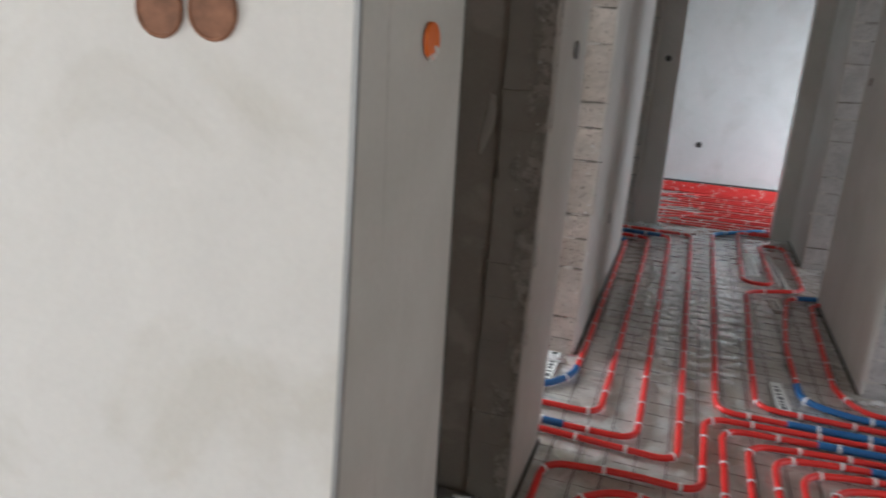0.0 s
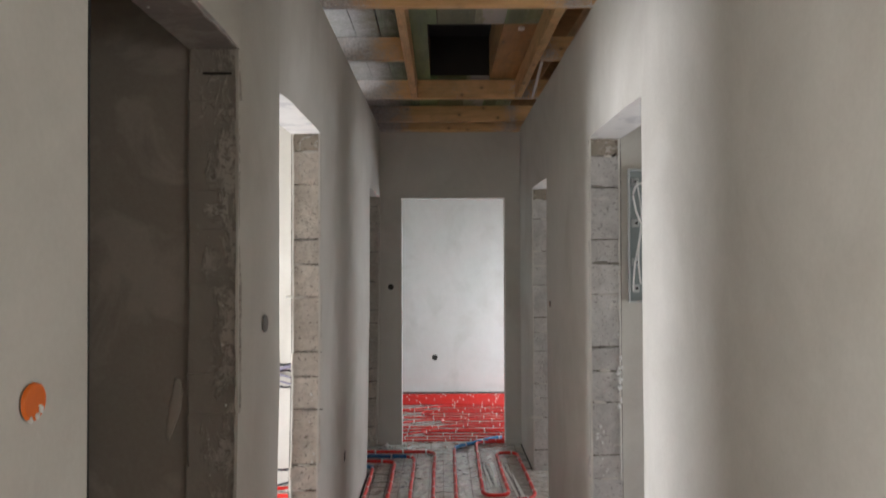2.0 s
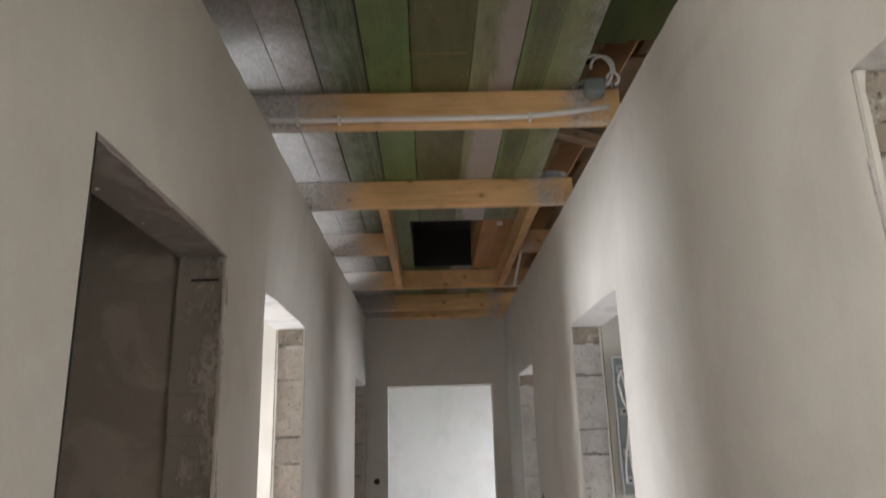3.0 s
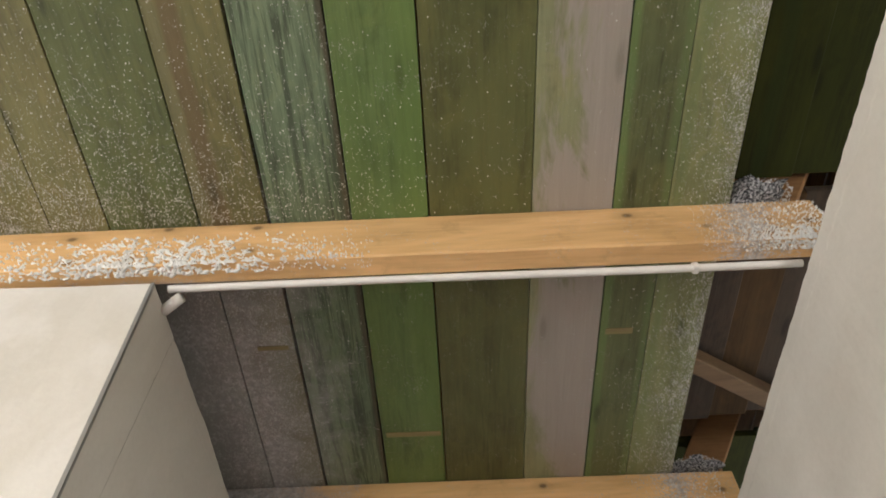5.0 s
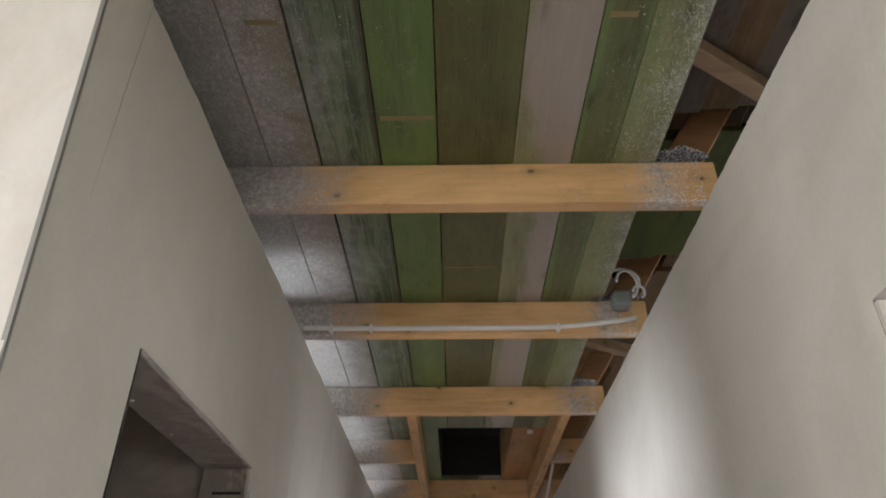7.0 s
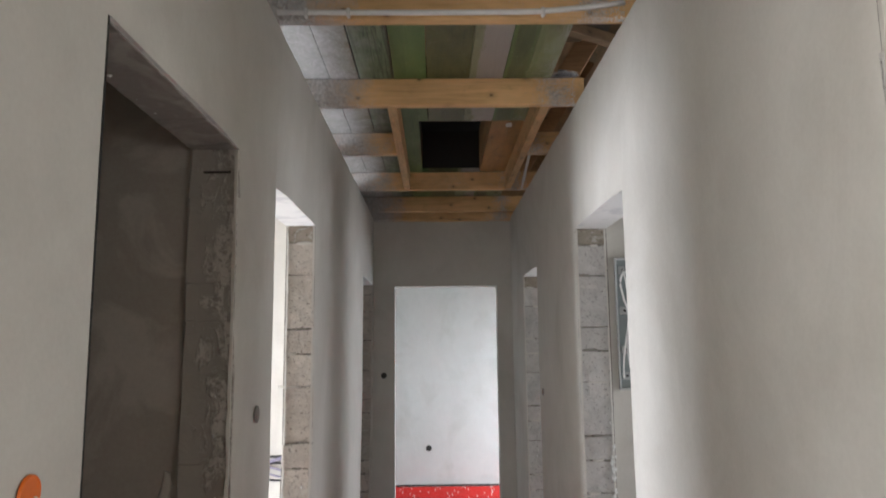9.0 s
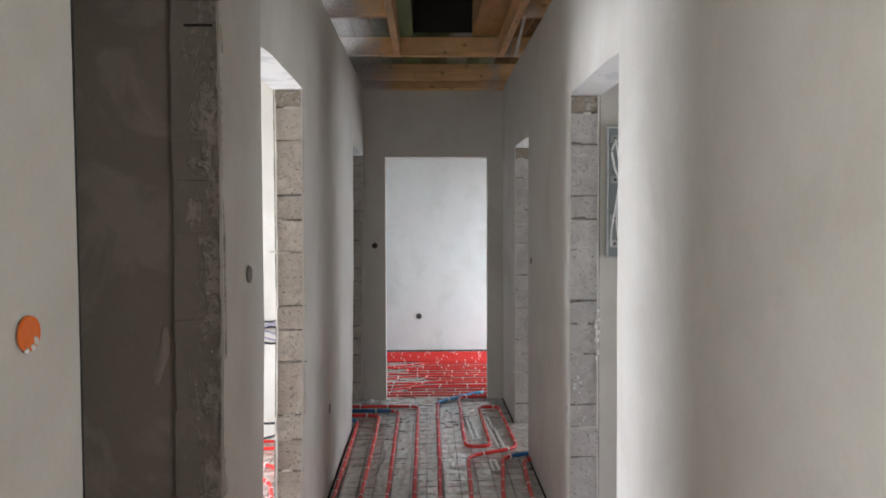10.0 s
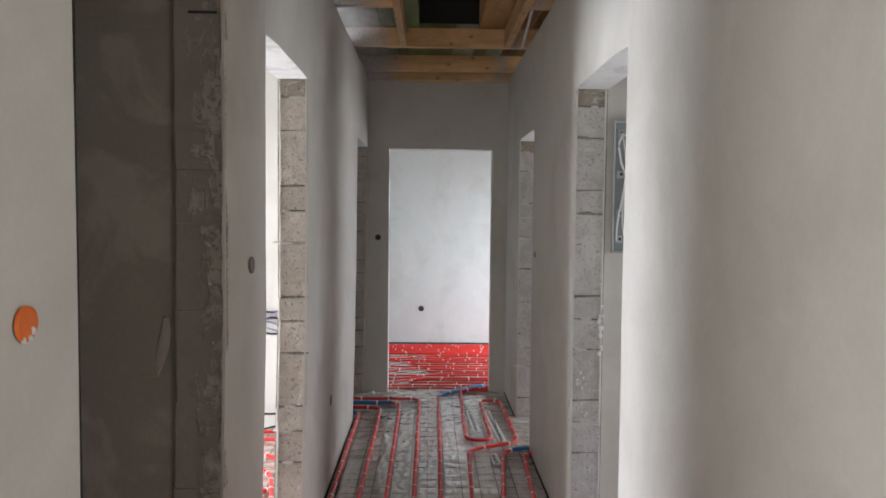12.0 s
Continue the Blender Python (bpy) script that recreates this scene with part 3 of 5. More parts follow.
# the floor: wrinkled film over insulation
def floor_sheet():
    """One sheet of film, its wrinkles modelled where the corridor runs."""
    def steps(lo, hi, f0, f1, coarse, fine):
        return fill(lo, f0, coarse) + fill(f0, f1, fine) + fill(f1, hi, coarse) + [hi]
    xs, ys = steps(-4.0, 3.5, -0.72, 0.74, 0.12, 0.011), steps(-3.2, 9.3, 2.4, 7.3, 0.12, 0.020)

    def fold(u, v, seed):
        # a sharp crest wherever the noise crosses zero
        return max(0.0, 1.0 - abs(noise.noise(Vector((u, v, seed)))) * 7.0)

    def height(x, y):
        wx, wy = x + 0.05 * noise.noise(Vector((x * 3, y * 2, 7))), y + 0.10 * noise.noise(Vector((x * 2, y * 3, 3)))
        z = 0.0024 * noise.noise(Vector((x * 4, y * 2.2, 0)))
        loose = min(1.0, max(0.0, 0.55 + 1.3 * noise.noise(Vector((x * 1.6, y * 0.9, 11)))))
        z += 0.0042 * loose * fold(wx * 5.0 + wy * 0.7, wy * 1.1, 1.5)
        z += 0.0034 * loose * fold(wx * 2.2 - wy * 2.0, wy * 3.4 + wx * 2.0, 5.5)
        z += 0.0026 * fold(wx * 11.0 - wy * 2.5, wy * 3.0, 9.5) * (0.3 + 0.7 * loose)
        z += 0.0018 * fold(wx * 6.0 + wy * 5.0, wy * 8.0, 13.5)
        return min(0.0072, z)
    nx, ny = len(xs), len(ys)
    verts = [(x, y, height(x, y)) for y in ys for x in xs]
    faces = [(j * nx + i, j * nx + i + 1, (j + 1) * nx + i + 1, (j + 1) * nx + i) for j in range(ny - 1) for i in range(nx - 1)]
    ob = raw("floor", verts, faces, FILM, smooth=True)
    return tagged(ob, "insulated floor under wrinkled clear plastic film", "floor", kind="structure")


floor_sheet()
slab = part("floor_slab", box(-4.1, 3.6, -3.3, 9.4, -0.28, -0.02), RENDER_COAT)
tagged(slab, "concrete slab under the insulation", "floor", kind="structure")


# ---- windows in the openings ----
def window(name, along, f, a0, a1, z0, z1, label):
    root = tagged(new(name), label, "window", kind="structure")
    d, w = 0.035, 0.06

    def bar(n, p, q, r, s):
        b = box(f - d, f + d, p, q, r, s, 0.004) if along == "y" else box(p, q, f - d, f + d, r, s, 0.004)
        return part(n, b, FRAME_PAINT, root)
    bar("window_frame", a0, a0 + w, z0, z1)
    bar("window_frame", a1 - w, a1, z0, z1)
    bar("window_frame", a0 + w, a1 - w, z0, z0 + w)
    bar("window_frame", a0 + w, a1 - w, z1 - w, z1)
    mid = (a0 + a1) / 2
    bar("mullion", mid - 0.035, mid + 0.035, z0 + w, z1 - w)
    return root


window("window_1", "y", -3.65, 3.45, 4.85, 0.22, 2.25, "white framed window of the left room")
window("window_2", "y", -3.65, 6.35, 7.55, 0.22, 2.25, "white framed window of the corner room")
window("window_3", "y", 3.57, 3.0, 4.2, 0.22, 2.25, "white framed window of the cabinet room")
window("window_4", "y", 3.57, 5.55, 6.95, 0.22, 2.25, "white framed window of the side room")
window("window_5", "y", 2.61, 7.45, 8.95, 0.22, 1.9, "white framed window of the end room")
window("window_6", "x", -3.26, -2.8, -0.4, 0.65, 2.55, "wide white framed hall window")
window("window_8", "y", -4.07, -1.2, 0.6, 0.85, 2.35, "white framed side window of the hall")
# Unseen window added to go with the near room's extra light.
window("window_7", "y", 3.57, -0.35, 0.95, 0.85, 2.25, "unseen white framed window added for the near room")


# ---- roof timbers over the corridor ----
PZ = 2.836


def beam(rear, x0=-4.0, x1=3.5, z0=2.705, w=0.046, label="", name="ceiling_beam", mat=None):
    bm = box(x0, x1, rear - w, rear, z0, PZ - 0.001, 0.003)
    ob = part(name, bm, mat or PINE)
    return tagged(ob, label or "pale pine ceiling beam with knots, dusted with plaster at the walls", "beam", "ceiling beams")


BEAMS = (1.703, 2.514, 3.319, 4.182, 5.965, 6.79)
for k, rear in enumerate(BEAMS + (0.89, 0.08, -0.73, -1.54, -2.35, 7.6, 8.4)):
    beam(rear, x1=0.645 if k < 4 else 3.5)
tagged(beam(6.985, XL - 0.1, XR + 0.1, 2.672, 0.04), "brown wall plate on the end wall")


def spatter(y, x0, x1, dense, seed, z1=2.80, size=0.0052):
    """Flecks of plaster stuck to the face and underside of a beam, thickest at the wall end x0."""
    rnd = random.Random(seed)
    verts, faces = [], []
    for _ in range(dense):
        s = rnd.random() ** 1.6
        x = x0 + (x1 - x0) * s
        z = 2.705 + (z1 - 2.705) * rnd.random() ** 1.7
        r = size * rnd.uniform(0.25, 1.0) * (1.25 - s)
        under = rnd.random() < 0.3
        b, n, tilt = len(verts), 6, rnd.uniform(-0.8, 0.8)
        at = Vector((x, y - 0.022 - rnd.random() * 0.02, 2.7035)) if under else Vector((x, y - 0.048, z))
        ring = []
        for k in range(n):
            a = 2 * math.pi * k / n
            u, v = r * rnd.uniform(0.6, 1.8) * math.cos(a), r * rnd.uniform(0.35, 0.8) * math.sin(a)
            u, v = u * math.cos(tilt) - v * math.sin(tilt), u * math.sin(tilt) + v * math.cos(tilt)
            ring.append(at + (Vector((u, v, 0.002)) if under else Vector((u, 0.003, v))))
        verts += ring + [at + (Vector((0, 0, -0.002)) if under else Vector((0, -0.0025, 0)))]
        faces += [(b + k, b + (k + 1) % n, b + n) for k in range(n)]
    ob = raw("plaster_spatter", verts, faces, PLASTER_WHITE)
    return tagged(ob, "white plaster flecks stuck to a ceiling beam", "plaster", kind="stuff")


spatter(1.703, -0.66, -0.20, 520, 1)
spatter(1.703, -0.66, -1.25, 620, 2)
spatter(1.703, -0.56, -0.20, 300, 4, 2.775, 0.008)
spatter(1.703, -0.56, -1.40, 400, 5, 2.785, 0.0085)
spatter(1.703, 0.645, 0.40, 1000, 3, 2.83, 0.0028)
spatter(1.703, 0.60, 0.47, 420, 6, 2.745, 0.0045)
for k, rear in enumerate(BEAMS[1:5]):
    spatter(rear, -0.60, -0.35, 110, 10 + k, size=0.004)
    spatter(rear, 0.60, 0.44, 420, 20 + k, 2.85, 0.003)
# hatch framing
tagged(part("trimmer", box(-0.285, -0.240, 4.183, 5.918, 2.705, PZ - 0.001, 0.003), PINE_Y), "pine hatch trimmer between two beams", "beam", "hatch trimmers")
tagged(part("trimmer", box(0.442, 0.487, 4.183, 5.918, 2.705, PZ - 0.001, 0.003), PINE_Y), "pine hatch trimmer between two beams", "beam", "hatch trimmers")
beam(5.02, -4.0, -0.286, label="short pine beam cut at the hatch")
beam(5.02, 0.488, 3.5, label="short pine beam cut at the hatch")


# boards over the beams
GAPS = {-0.413: 0.0032, -0.25: 0.0016, -0.097: 0.0018, -0.73: 0.0016, -0.55: 0.0014, 0.262: 0.0013}


def board(x0, x1, y0, y1, material, label):
    bm = box(x0 + GAPS.get(round(x0, 3), 0.0007), x1 - GAPS.get(round(x1, 3), 0.0007), y0, y1, PZ, PZ + 0.024, 0.001)
    return tagged(part("ceiling_board", bm, material), label, "board", "attic floor boards")


rows = [(-0.845, -0.73, BROWN_GREEN, "brownish green"), (-0.73, -0.55, DARK_MOSS, "dark moss green"), (-0.55, -0.413, BROWN_GREEN, "brownish olive"), (-0.413, -0.25, WEATHERED, "weathered blue-green"),
        (-0.25, -0.097, BRIGHT, "bright green"), (-0.097, 0.104, OLIVE, "dark olive"), (0.104, 0.262, PALE, "pale grey and green"), (0.262, 0.370, MOSS, "dull green"), (0.370, 0.49, SAGE, "sage green")]
HOLE = (-0.15, 0.262, 4.77, 5.90)
for x0, x1, material, word in rows:
    text = word + " sawn attic board over the beams"
    if x1 > HOLE[0] + 0.01 and x0 < 0.44:
        board(x0, x1, -3.2, HOLE[2], material, text)
        board(x0, x1, HOLE[3] + 0.0, 9.3, material, text)
        if x0 < HOLE[0]:
            board(x0, HOLE[0], HOLE[2], HOLE[3], material, text)
        if x1 > HOLE[1]:
            board(max(x0, HOLE[1]), x1, HOLE[2], HOLE[3], RED_PINE, "red-brown pine board beside the hatch")
    else:
        board(x0, x1, -3.2, 9.3, material, text)
x = -0.845
pick = random.Random(4)
while x > -4.1:
    w = pick.choice((0.12, 0.15, 0.17))
    m, word = pick.choice(((OLIVE, "dark olive"), (MOSS, "moss green"), (BROWN_GREEN, "brownish green"), (SAGE, "sage green"), (WEATHERED, "weathered blue-green")))
    board(x - w, x, -3.2, 9.3, m, word + " sawn attic board over the beams")
    x -= w
x = 1.3
while x < 3.6:
    w = pick.choice((0.12, 0.15, 0.17))
    board(x, x + w, -3.2, 9.3, pick.choice((OLIVE, MOSS, BROWN_GREEN)), "dark green sawn attic board over the side rooms")
    x += w


# the roof: sheathing boards on rafters, dark above the gap in the boards
def roof():
    root = tagged(new("roof"), "dark timber roof with rafters and board sheathing", "roof", kind="structure")
    def slope(x0, z0, x1, z1, mats):
        n = 26
        for i in range(n):
            s, e = i / n, (i + 1) / n - 0.0012
            ax, az, bx, bz = x0 + (x1 - x0) * s, z0 + (z1 - z0) * s, x0 + (x1 - x0) * e, z0 + (z1 - z0) * e
            bm = bmesh.new()
            vs = [bm.verts.new((px, py, pz + dz)) for dz in (0, 0.024) for px, py, pz in ((ax, -3.4, az), (bx, -3.4, bz), (bx, 9.5, bz), (ax, 9.5, az))]
            for f in ((0, 3, 2, 1), (4, 5, 6, 7), (0, 1, 5, 4), (1, 2, 6, 5), (2, 3, 7, 6), (3, 0, 4, 7)):
                bm.faces.new([vs[k] for k in f])
            part("roof_board", bm, mats[(i * 5) % len(mats)], root)
    slope(4.2, 2.55, -0.4, 4.9, (ROOF_BROWN,))
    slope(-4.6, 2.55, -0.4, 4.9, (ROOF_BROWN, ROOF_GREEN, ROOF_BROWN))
    for y in (-3.4, 9.4):
        bm = bmesh.new()
        vs = [bm.verts.new((px, y + dy, pz)) for dy in (0, 0.06) for px, pz in ((-4.6, 2.5), (4.2, 2.5), (-0.4, 4.92))]
        for f in ((0, 1, 2), (5, 4, 3), (0, 3, 4, 1), (1, 4, 5, 2), (2, 5, 3, 0)):
            bm.faces.new([vs[k] for k in f])
        part("gable", bm, ROOF_BROWN, root)
    return root


roof()


def slanted(name, a, b, w, d, material, label, category, group=""):
    """A timber of section w by d from a to b."""
    a, b = Vector(a), Vector(b)
    ln = (b - a).length
    ob = part(name, box(-w / 2, w / 2, -d / 2, d / 2, 0, ln, 0.003), material)
    ob.matrix_world = Matrix.Translation(a) @ (b - a).to_track_quat("Z", "Y").to_matrix().to_4x4()
    return tagged(ob, label, category, group)


for rear in BEAMS[:5]:
    y = rear - 0.022
    slanted("rafter", (3.95, y, 2.60), (-0.35, y, 4.80), 0.045, 0.14, PINE_DARK, "brown rafter under the roof boards", "rafter", "rafters")
    slanted("web_timber", (0.535, y + 0.047, 2.80), (1.10, y + 0.047, 3.70), 0.045, 0.10, PINE_DARK, "brown diagonal web timber beside a beam", "timber", "web timbers")
BRACE = timber("dull_brown_brace", (0.13, 0.078, 0.040), (0.19, 0.12, 0.062), "x", rough=0.7)
for y in (2.14, 3.80):
    slanted("brace", (0.49, y, 2.93), (0.98, y + 0.33, 2.95), 0.045, 0.05, BRACE, "brown cross brace in the attic gap", "timber", "braces")
# Board colours carry the dark of the attic, well below bare wood.
SHADED_BROWN = timber("shaded_brown_board", (0.055, 0.030, 0.010), (0.080, 0.046, 0.017), "y", rough=0.95)
SHADED_GREY = timber("shaded_grey_board", (0.050, 0.036, 0.026), (0.072, 0.054, 0.040), "y", rough=0.95)
SHADED_GREEN = timber("shaded_green_board", (0.022, 0.028, 0.002), (0.036, 0.043, 0.003), "y", rough=0.95, bands=((0.60, 0.03, (0.030, 0.050, 0.007), 0.6),))
for y0, y1, mats, word in ((0.55, 1.69, (SHADED_GREEN, SHADED_GREEN), "dark green"), (1.74, 2.44, (SHADED_GREY, SHADED_BROWN), "dim brown"), (2.53, 3.22, (SHADED_GREEN, SHADED_GREEN), "dark green"), (3.36, 4.08, (SHADED_BROWN, SHADED_GREY), "dim brown")):
    x, k = 0.505 if mats[0] is not SHADED_GREEN else 0.558, 0
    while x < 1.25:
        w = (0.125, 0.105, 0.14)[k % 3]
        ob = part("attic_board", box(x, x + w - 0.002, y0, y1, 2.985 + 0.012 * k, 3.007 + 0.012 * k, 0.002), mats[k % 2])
        tagged(ob, word + " board across the attic gap, colour darkened for its shade", "board", "boards over the attic gap")
        x, k = x + w, k + 1


def chip_mesh(spots, rnd, lo, hi, thick=0.5):
    """Many small irregular chips of plaster, each a tilted three-sided flake."""
    verts, faces = [], []
    for at in spots:
        r, turn, lean = rnd.uniform(lo, hi), rnd.uniform(0, 6.28), rnd.uniform(-0.7, 0.7)
        long = rnd.uniform(0.25, 0.8)
        b = len(verts)
        for a in (0.0, 2.1, 4.2):
            u, v = r * math.cos(a), r * long * math.sin(a)
            verts.append((at[0] + u * math.cos(turn) - v * math.sin(turn), at[1] + u * math.sin(turn) + v * math.cos(turn), at[2] + u * lean))
        verts.append((at[0], at[1], at[2] - r * thick))
        faces += [(b, b + 1, b + 3), (b + 1, b + 2, b + 3), (b + 2, b, b + 3), (b + 2, b + 1, b)]
    return verts, faces


CHIP = plain("plaster_chip", (0.74, 0.74, 0.73), 0.9, vary=0.35, scale=160)


def crumb_pile(x, y, z, seed):
    """A flat heap of grey plaster crumbs caught on the end of a beam."""
    rnd = random.Random(seed)
    spots = []
    for _ in range(620):
        a, d = rnd.uniform(0, 6.28), math.sqrt(rnd.random())
        px, py = 0.066 * d * math.cos(a), 0.042 * d * math.sin(a)
        spots.append((x + px, y + py - 0.012, z + 0.010 - 0.016 * rnd.random() * (1.1 - d)))
    root = tagged(new("plaster_lump"), "grey speckled heap of plaster crumbs caught on a beam end", "plaster lump", "plaster lumps")
    bm = bmesh.new()
    bmesh.ops.create_icosphere(bm, subdivisions=3, radius=1.0)
    for v in bm.verts:
        n = 1 + 0.8 * noise.noise(v.co * 1.7 + Vector((seed, 0, 0))) + 0.4 * noise.noise(v.co * 6 + Vector((seed, 3, 0)))
        v.co = Vector((x + v.co.x * n * 0.058, y - 0.012 + v.co.y * n * 0.036, z + 0.006 + v.co.z * n * 0.011))
    part("bed", bm, PLATE, root, smooth=True)
    tagged(raw("crumbs", *chip_mesh(spots, rnd, 0.0014, 0.0042), CHIP, root), kind="stuff")


for k, rear in enumerate(BEAMS[:4]):
    crumb_pile(0.552, rear - 0.035, PZ + 0.006, k)


def board_flecks():
    """Flecks of plaster spray on the undersides of the attic boards: thick by the beam and the walls, sparse elsewhere."""
    rnd = random.Random(12)
    spots = []
    z = PZ - 0.0006
    while len(spots) < 8200:
        x, y = rnd.uniform(-1.35, 0.1), 1.652 - rnd.expovariate(1 / 0.17)
        if y > 0.3 and rnd.random() < min(1.0, max(0.05, 0.9 - (x + 0.55) * 1.7)):
            spots.append((x, y, z))
    while len(spots) < 8900:
        spots.append((rnd.uniform(-1.35, 0.49), rnd.uniform(0.4, 1.65), z))
    while len(spots) < 13500:
        x = 0.487 - rnd.expovariate(1 / 0.048)
        if x > -0.05:
            spots.append((x, rnd.uniform(0.6, 2.46) if rnd.random() < 0.8 else rnd.uniform(2.5, 4.1), z))
    while len(spots) < 16000:
        x = -0.60 + rnd.expovariate(1 / 0.085)
        if x < 0.2:
            spots.append((x, rnd.uniform(1.71, 2.46) if rnd.random() < 0.7 else rnd.uniform(2.5, 4.1), z))
    ob = raw("plaster_flecks", *chip_mesh(spots, rnd, 0.0007, 0.0027, 0.35), CHIP)
    return tagged(ob, "fine white plaster flecks sprayed on the attic boards", "plaster", kind="stuff")


board_flecks()


# ---- bare blocks in the openings ----
def block_mesh(w, d, h, seed, material):
    rnd = random.Random(seed)
    bm = box(0, w, 0, d, 0, h, 0.004)
    for v in bm.verts:
        v.co += Vector((rnd.uniform(-1, 1) * 0.003, rnd.uniform(-1, 1) * 0.003, rnd.uniform(-1, 1) * 0.003))
    me = bpy.data.meshes.new("block")
    bm.to_mesh(me)
    bm.free()
    me.materials.append(material)
    return me


SIZES = (0.235, 0.102, 0.138, 0.075)
BLOCKS = {(h, s, tan): block_mesh(0.102, 0.045, h, 7 * i + s, (BLOCK, BLOCK_TAN, BLOCK_SMEARED, BLOCK_GREY)[tan]) for i, h in enumerate(SIZES) for s in range(3) for tan in (0, 1, 2, 3)}


def jamb(parent, x0, y, z1, phase, lean, tan=0, smeared=0):
    """Blocks that line the side of an opening, from the top down: a full course, then a split one."""
    rnd = random.Random(phase * 13)
    z = z1 - 0.003
    order = (0.075, 0.138) if phase % 2 else (0.138,)
    k = 0
    while z > 0.03:
        h = order[k] if k < len(order) else (0.235, 0.102, 0.138)[(k - len(order)) % 3]
        ob = new("block", BLOCKS[(h, rnd.randrange(3), 2 if smeared else 1 if tan and k == 0 else 3 if x0 > 0 else 0)])
        ob.parent = parent
        ob.location = (x0 + rnd.uniform(-0.003, 0.003) + lean(z - h / 2), y - 0.006 + rnd.uniform(-0.004, 0.003), z - h)
        ob.rotation_euler = (rnd.uniform(-0.006, 0.006), rnd.uniform(-0.008, 0.008), rnd.uniform(-0.012, 0.012))
        ob.scale.x = (0.141 if x0 > 0 else 0.135 if smeared else 0.123) / 0.102
        if smeared:
            ob.rotation_euler, ob.scale.z = (0, 0, 0), (h + 0.006) / h
            ob.location.x, ob.location.y = x0 - 0.012 + lean(z - h / 2), y - 0.006
        # mortar squeezed out of the joint
        if rnd.random() < 0.7 and not smeared:
            bm = bmesh.new()
            w = rnd.uniform(0.03, 0.11)
            bmesh.ops.create_icosphere(bm, subdivisions=2, radius=1.0, matrix=Matrix.Diagonal((w / 2, 0.007, rnd.uniform(0.004, 0.010), 1)))
            for v in bm.verts:
                v.co *= 1 + 0.5 * noise.noise(v.co * 60 + Vector((phase, k, 0)))
            dab = part("mortar", bm, PLASTER if rnd.random() < 0.6 else MORTAR, parent, smooth=True)
            dab.location = (x0 + rnd.uniform(0.02, 0.09) + lean(z), y - 0.004, z - h - 0.003)
        z -= h + (0.001 if smeared else rnd.uniform(0.004, 0.008))
        k += 1


jamb(wall_left, XL - 0.130, 2.886, 2.135, 4, lean_left, smeared=1)
jamb(wall_left, XL - 0.130, 4.115, D, 11, lean_left, 1)
jamb(wall_left, XL - 0.130, 6.965, 2.108, 5, lean_left)
jamb(wall_right, XR + 0.007, 1.975, 2.155, 8, lean_right, 1)
jamb(wall_right, XR + 0.007, 4.258, D, 21, lean_right, 1)
jamb(wall_right, XR + 0.007, 6.27, 2.10, 15, lean_right, 1)


def ragged_edge(parent, x, y, z1, lean, seed, side):
    """The torn edge of the plaster coat beside bare blocks."""
    rnd = random.Random(seed)
    verts, faces = [], []
    n = 60
    for i in range(n + 1):
        z = 0.02 + (z1 - 0.02) * i / n
        w = 0.0065 + 0.010 * abs(noise.noise(Vector((seed, z * 17, 0)))) * abs(noise.noise(Vector((seed, z * 3, 5)))) * 2 + 0.003 * rnd.random()
        xx = x + lean(z) - side * 0.006
        verts += [(xx - side * 0.001, y - 0.009, z), (xx - side * w, y - 0.010 - 0.002 * rnd.random(), z), (xx - side * w, y + 0.01, z), (xx - side * 0.001, y + 0.01, z)]
        if i:
            b = 4 * i
            for k in range(4):
                faces.append((b - 4 + k, b - 4 + (k + 1) % 4, b + (k + 1) % 4, b + k))
    raw("plaster_edge", verts, faces, PLASTER, parent)


for x, y, z1, lean, seed, side, host in ((XL, 4.115, D, lean_left, 2, 1, wall_left), (XL - 0.137, 4.115, D, lean_left, 3, -1, wall_left), (XL, 2.886, 2.13, lean_left, 4, 1, wall_left), (XL, 6.965, 2.1, lean_left, 9, 1, wall_left),
                                         (XR, 4.258, D, lean_right, 5, -1, wall_right), (XR + 0.155, 4.258, D, lean_right, 6, 1, wall_right), (XR, 6.27, 2.1, lean_right, 7, -1, wall_right), (XR, 1.975, 2.15, lean_right, 8, -1, wall_right)):
    ragged_edge(host, x, y, z1, lean, seed, side)

def ragged_top(parent, x, a0, a1, side, seed, rise=0.0):
    """The torn upper edge of the plaster coat under the beams."""
    rnd = random.Random(seed)
    verts, faces = [], []
    n = int((a1 - a0) / 0.012)
    for i in range(n + 1):
        y = a0 + (a1 - a0) * i / n
        h = 0.004 + 0.012 * abs(noise.noise(Vector((seed, y * 9, 0)))) + 0.007 * rnd.random() + rise * min(1.0, max(0.0, (2.6 - y) / 0.6))
        t = 0.0006 + 0.0006 * rnd.random()
        verts += [(x, y, TOP - 0.03), (x + side * t, y, TOP - 0.02 - 0.01 * rnd.random()), (x + side * t * 0.8, y, TOP - 0.004 + h * 0.5), (x - side * 0.012, y, TOP + h * 0.55)]
        if i:
            b = 4 * i
            for k in range(3):
                faces.append((b - 4 + k, b - 3 + k, b + 1 + k, b + k))
    raw("plaster_lip", verts, faces, PLASTER, parent)


ragged_top(wall_left, XL, 1.83, 6.98, 1, 31)
ragged_top(wall_right, XR, -1.0, 6.98, -1, 32, 0.016)

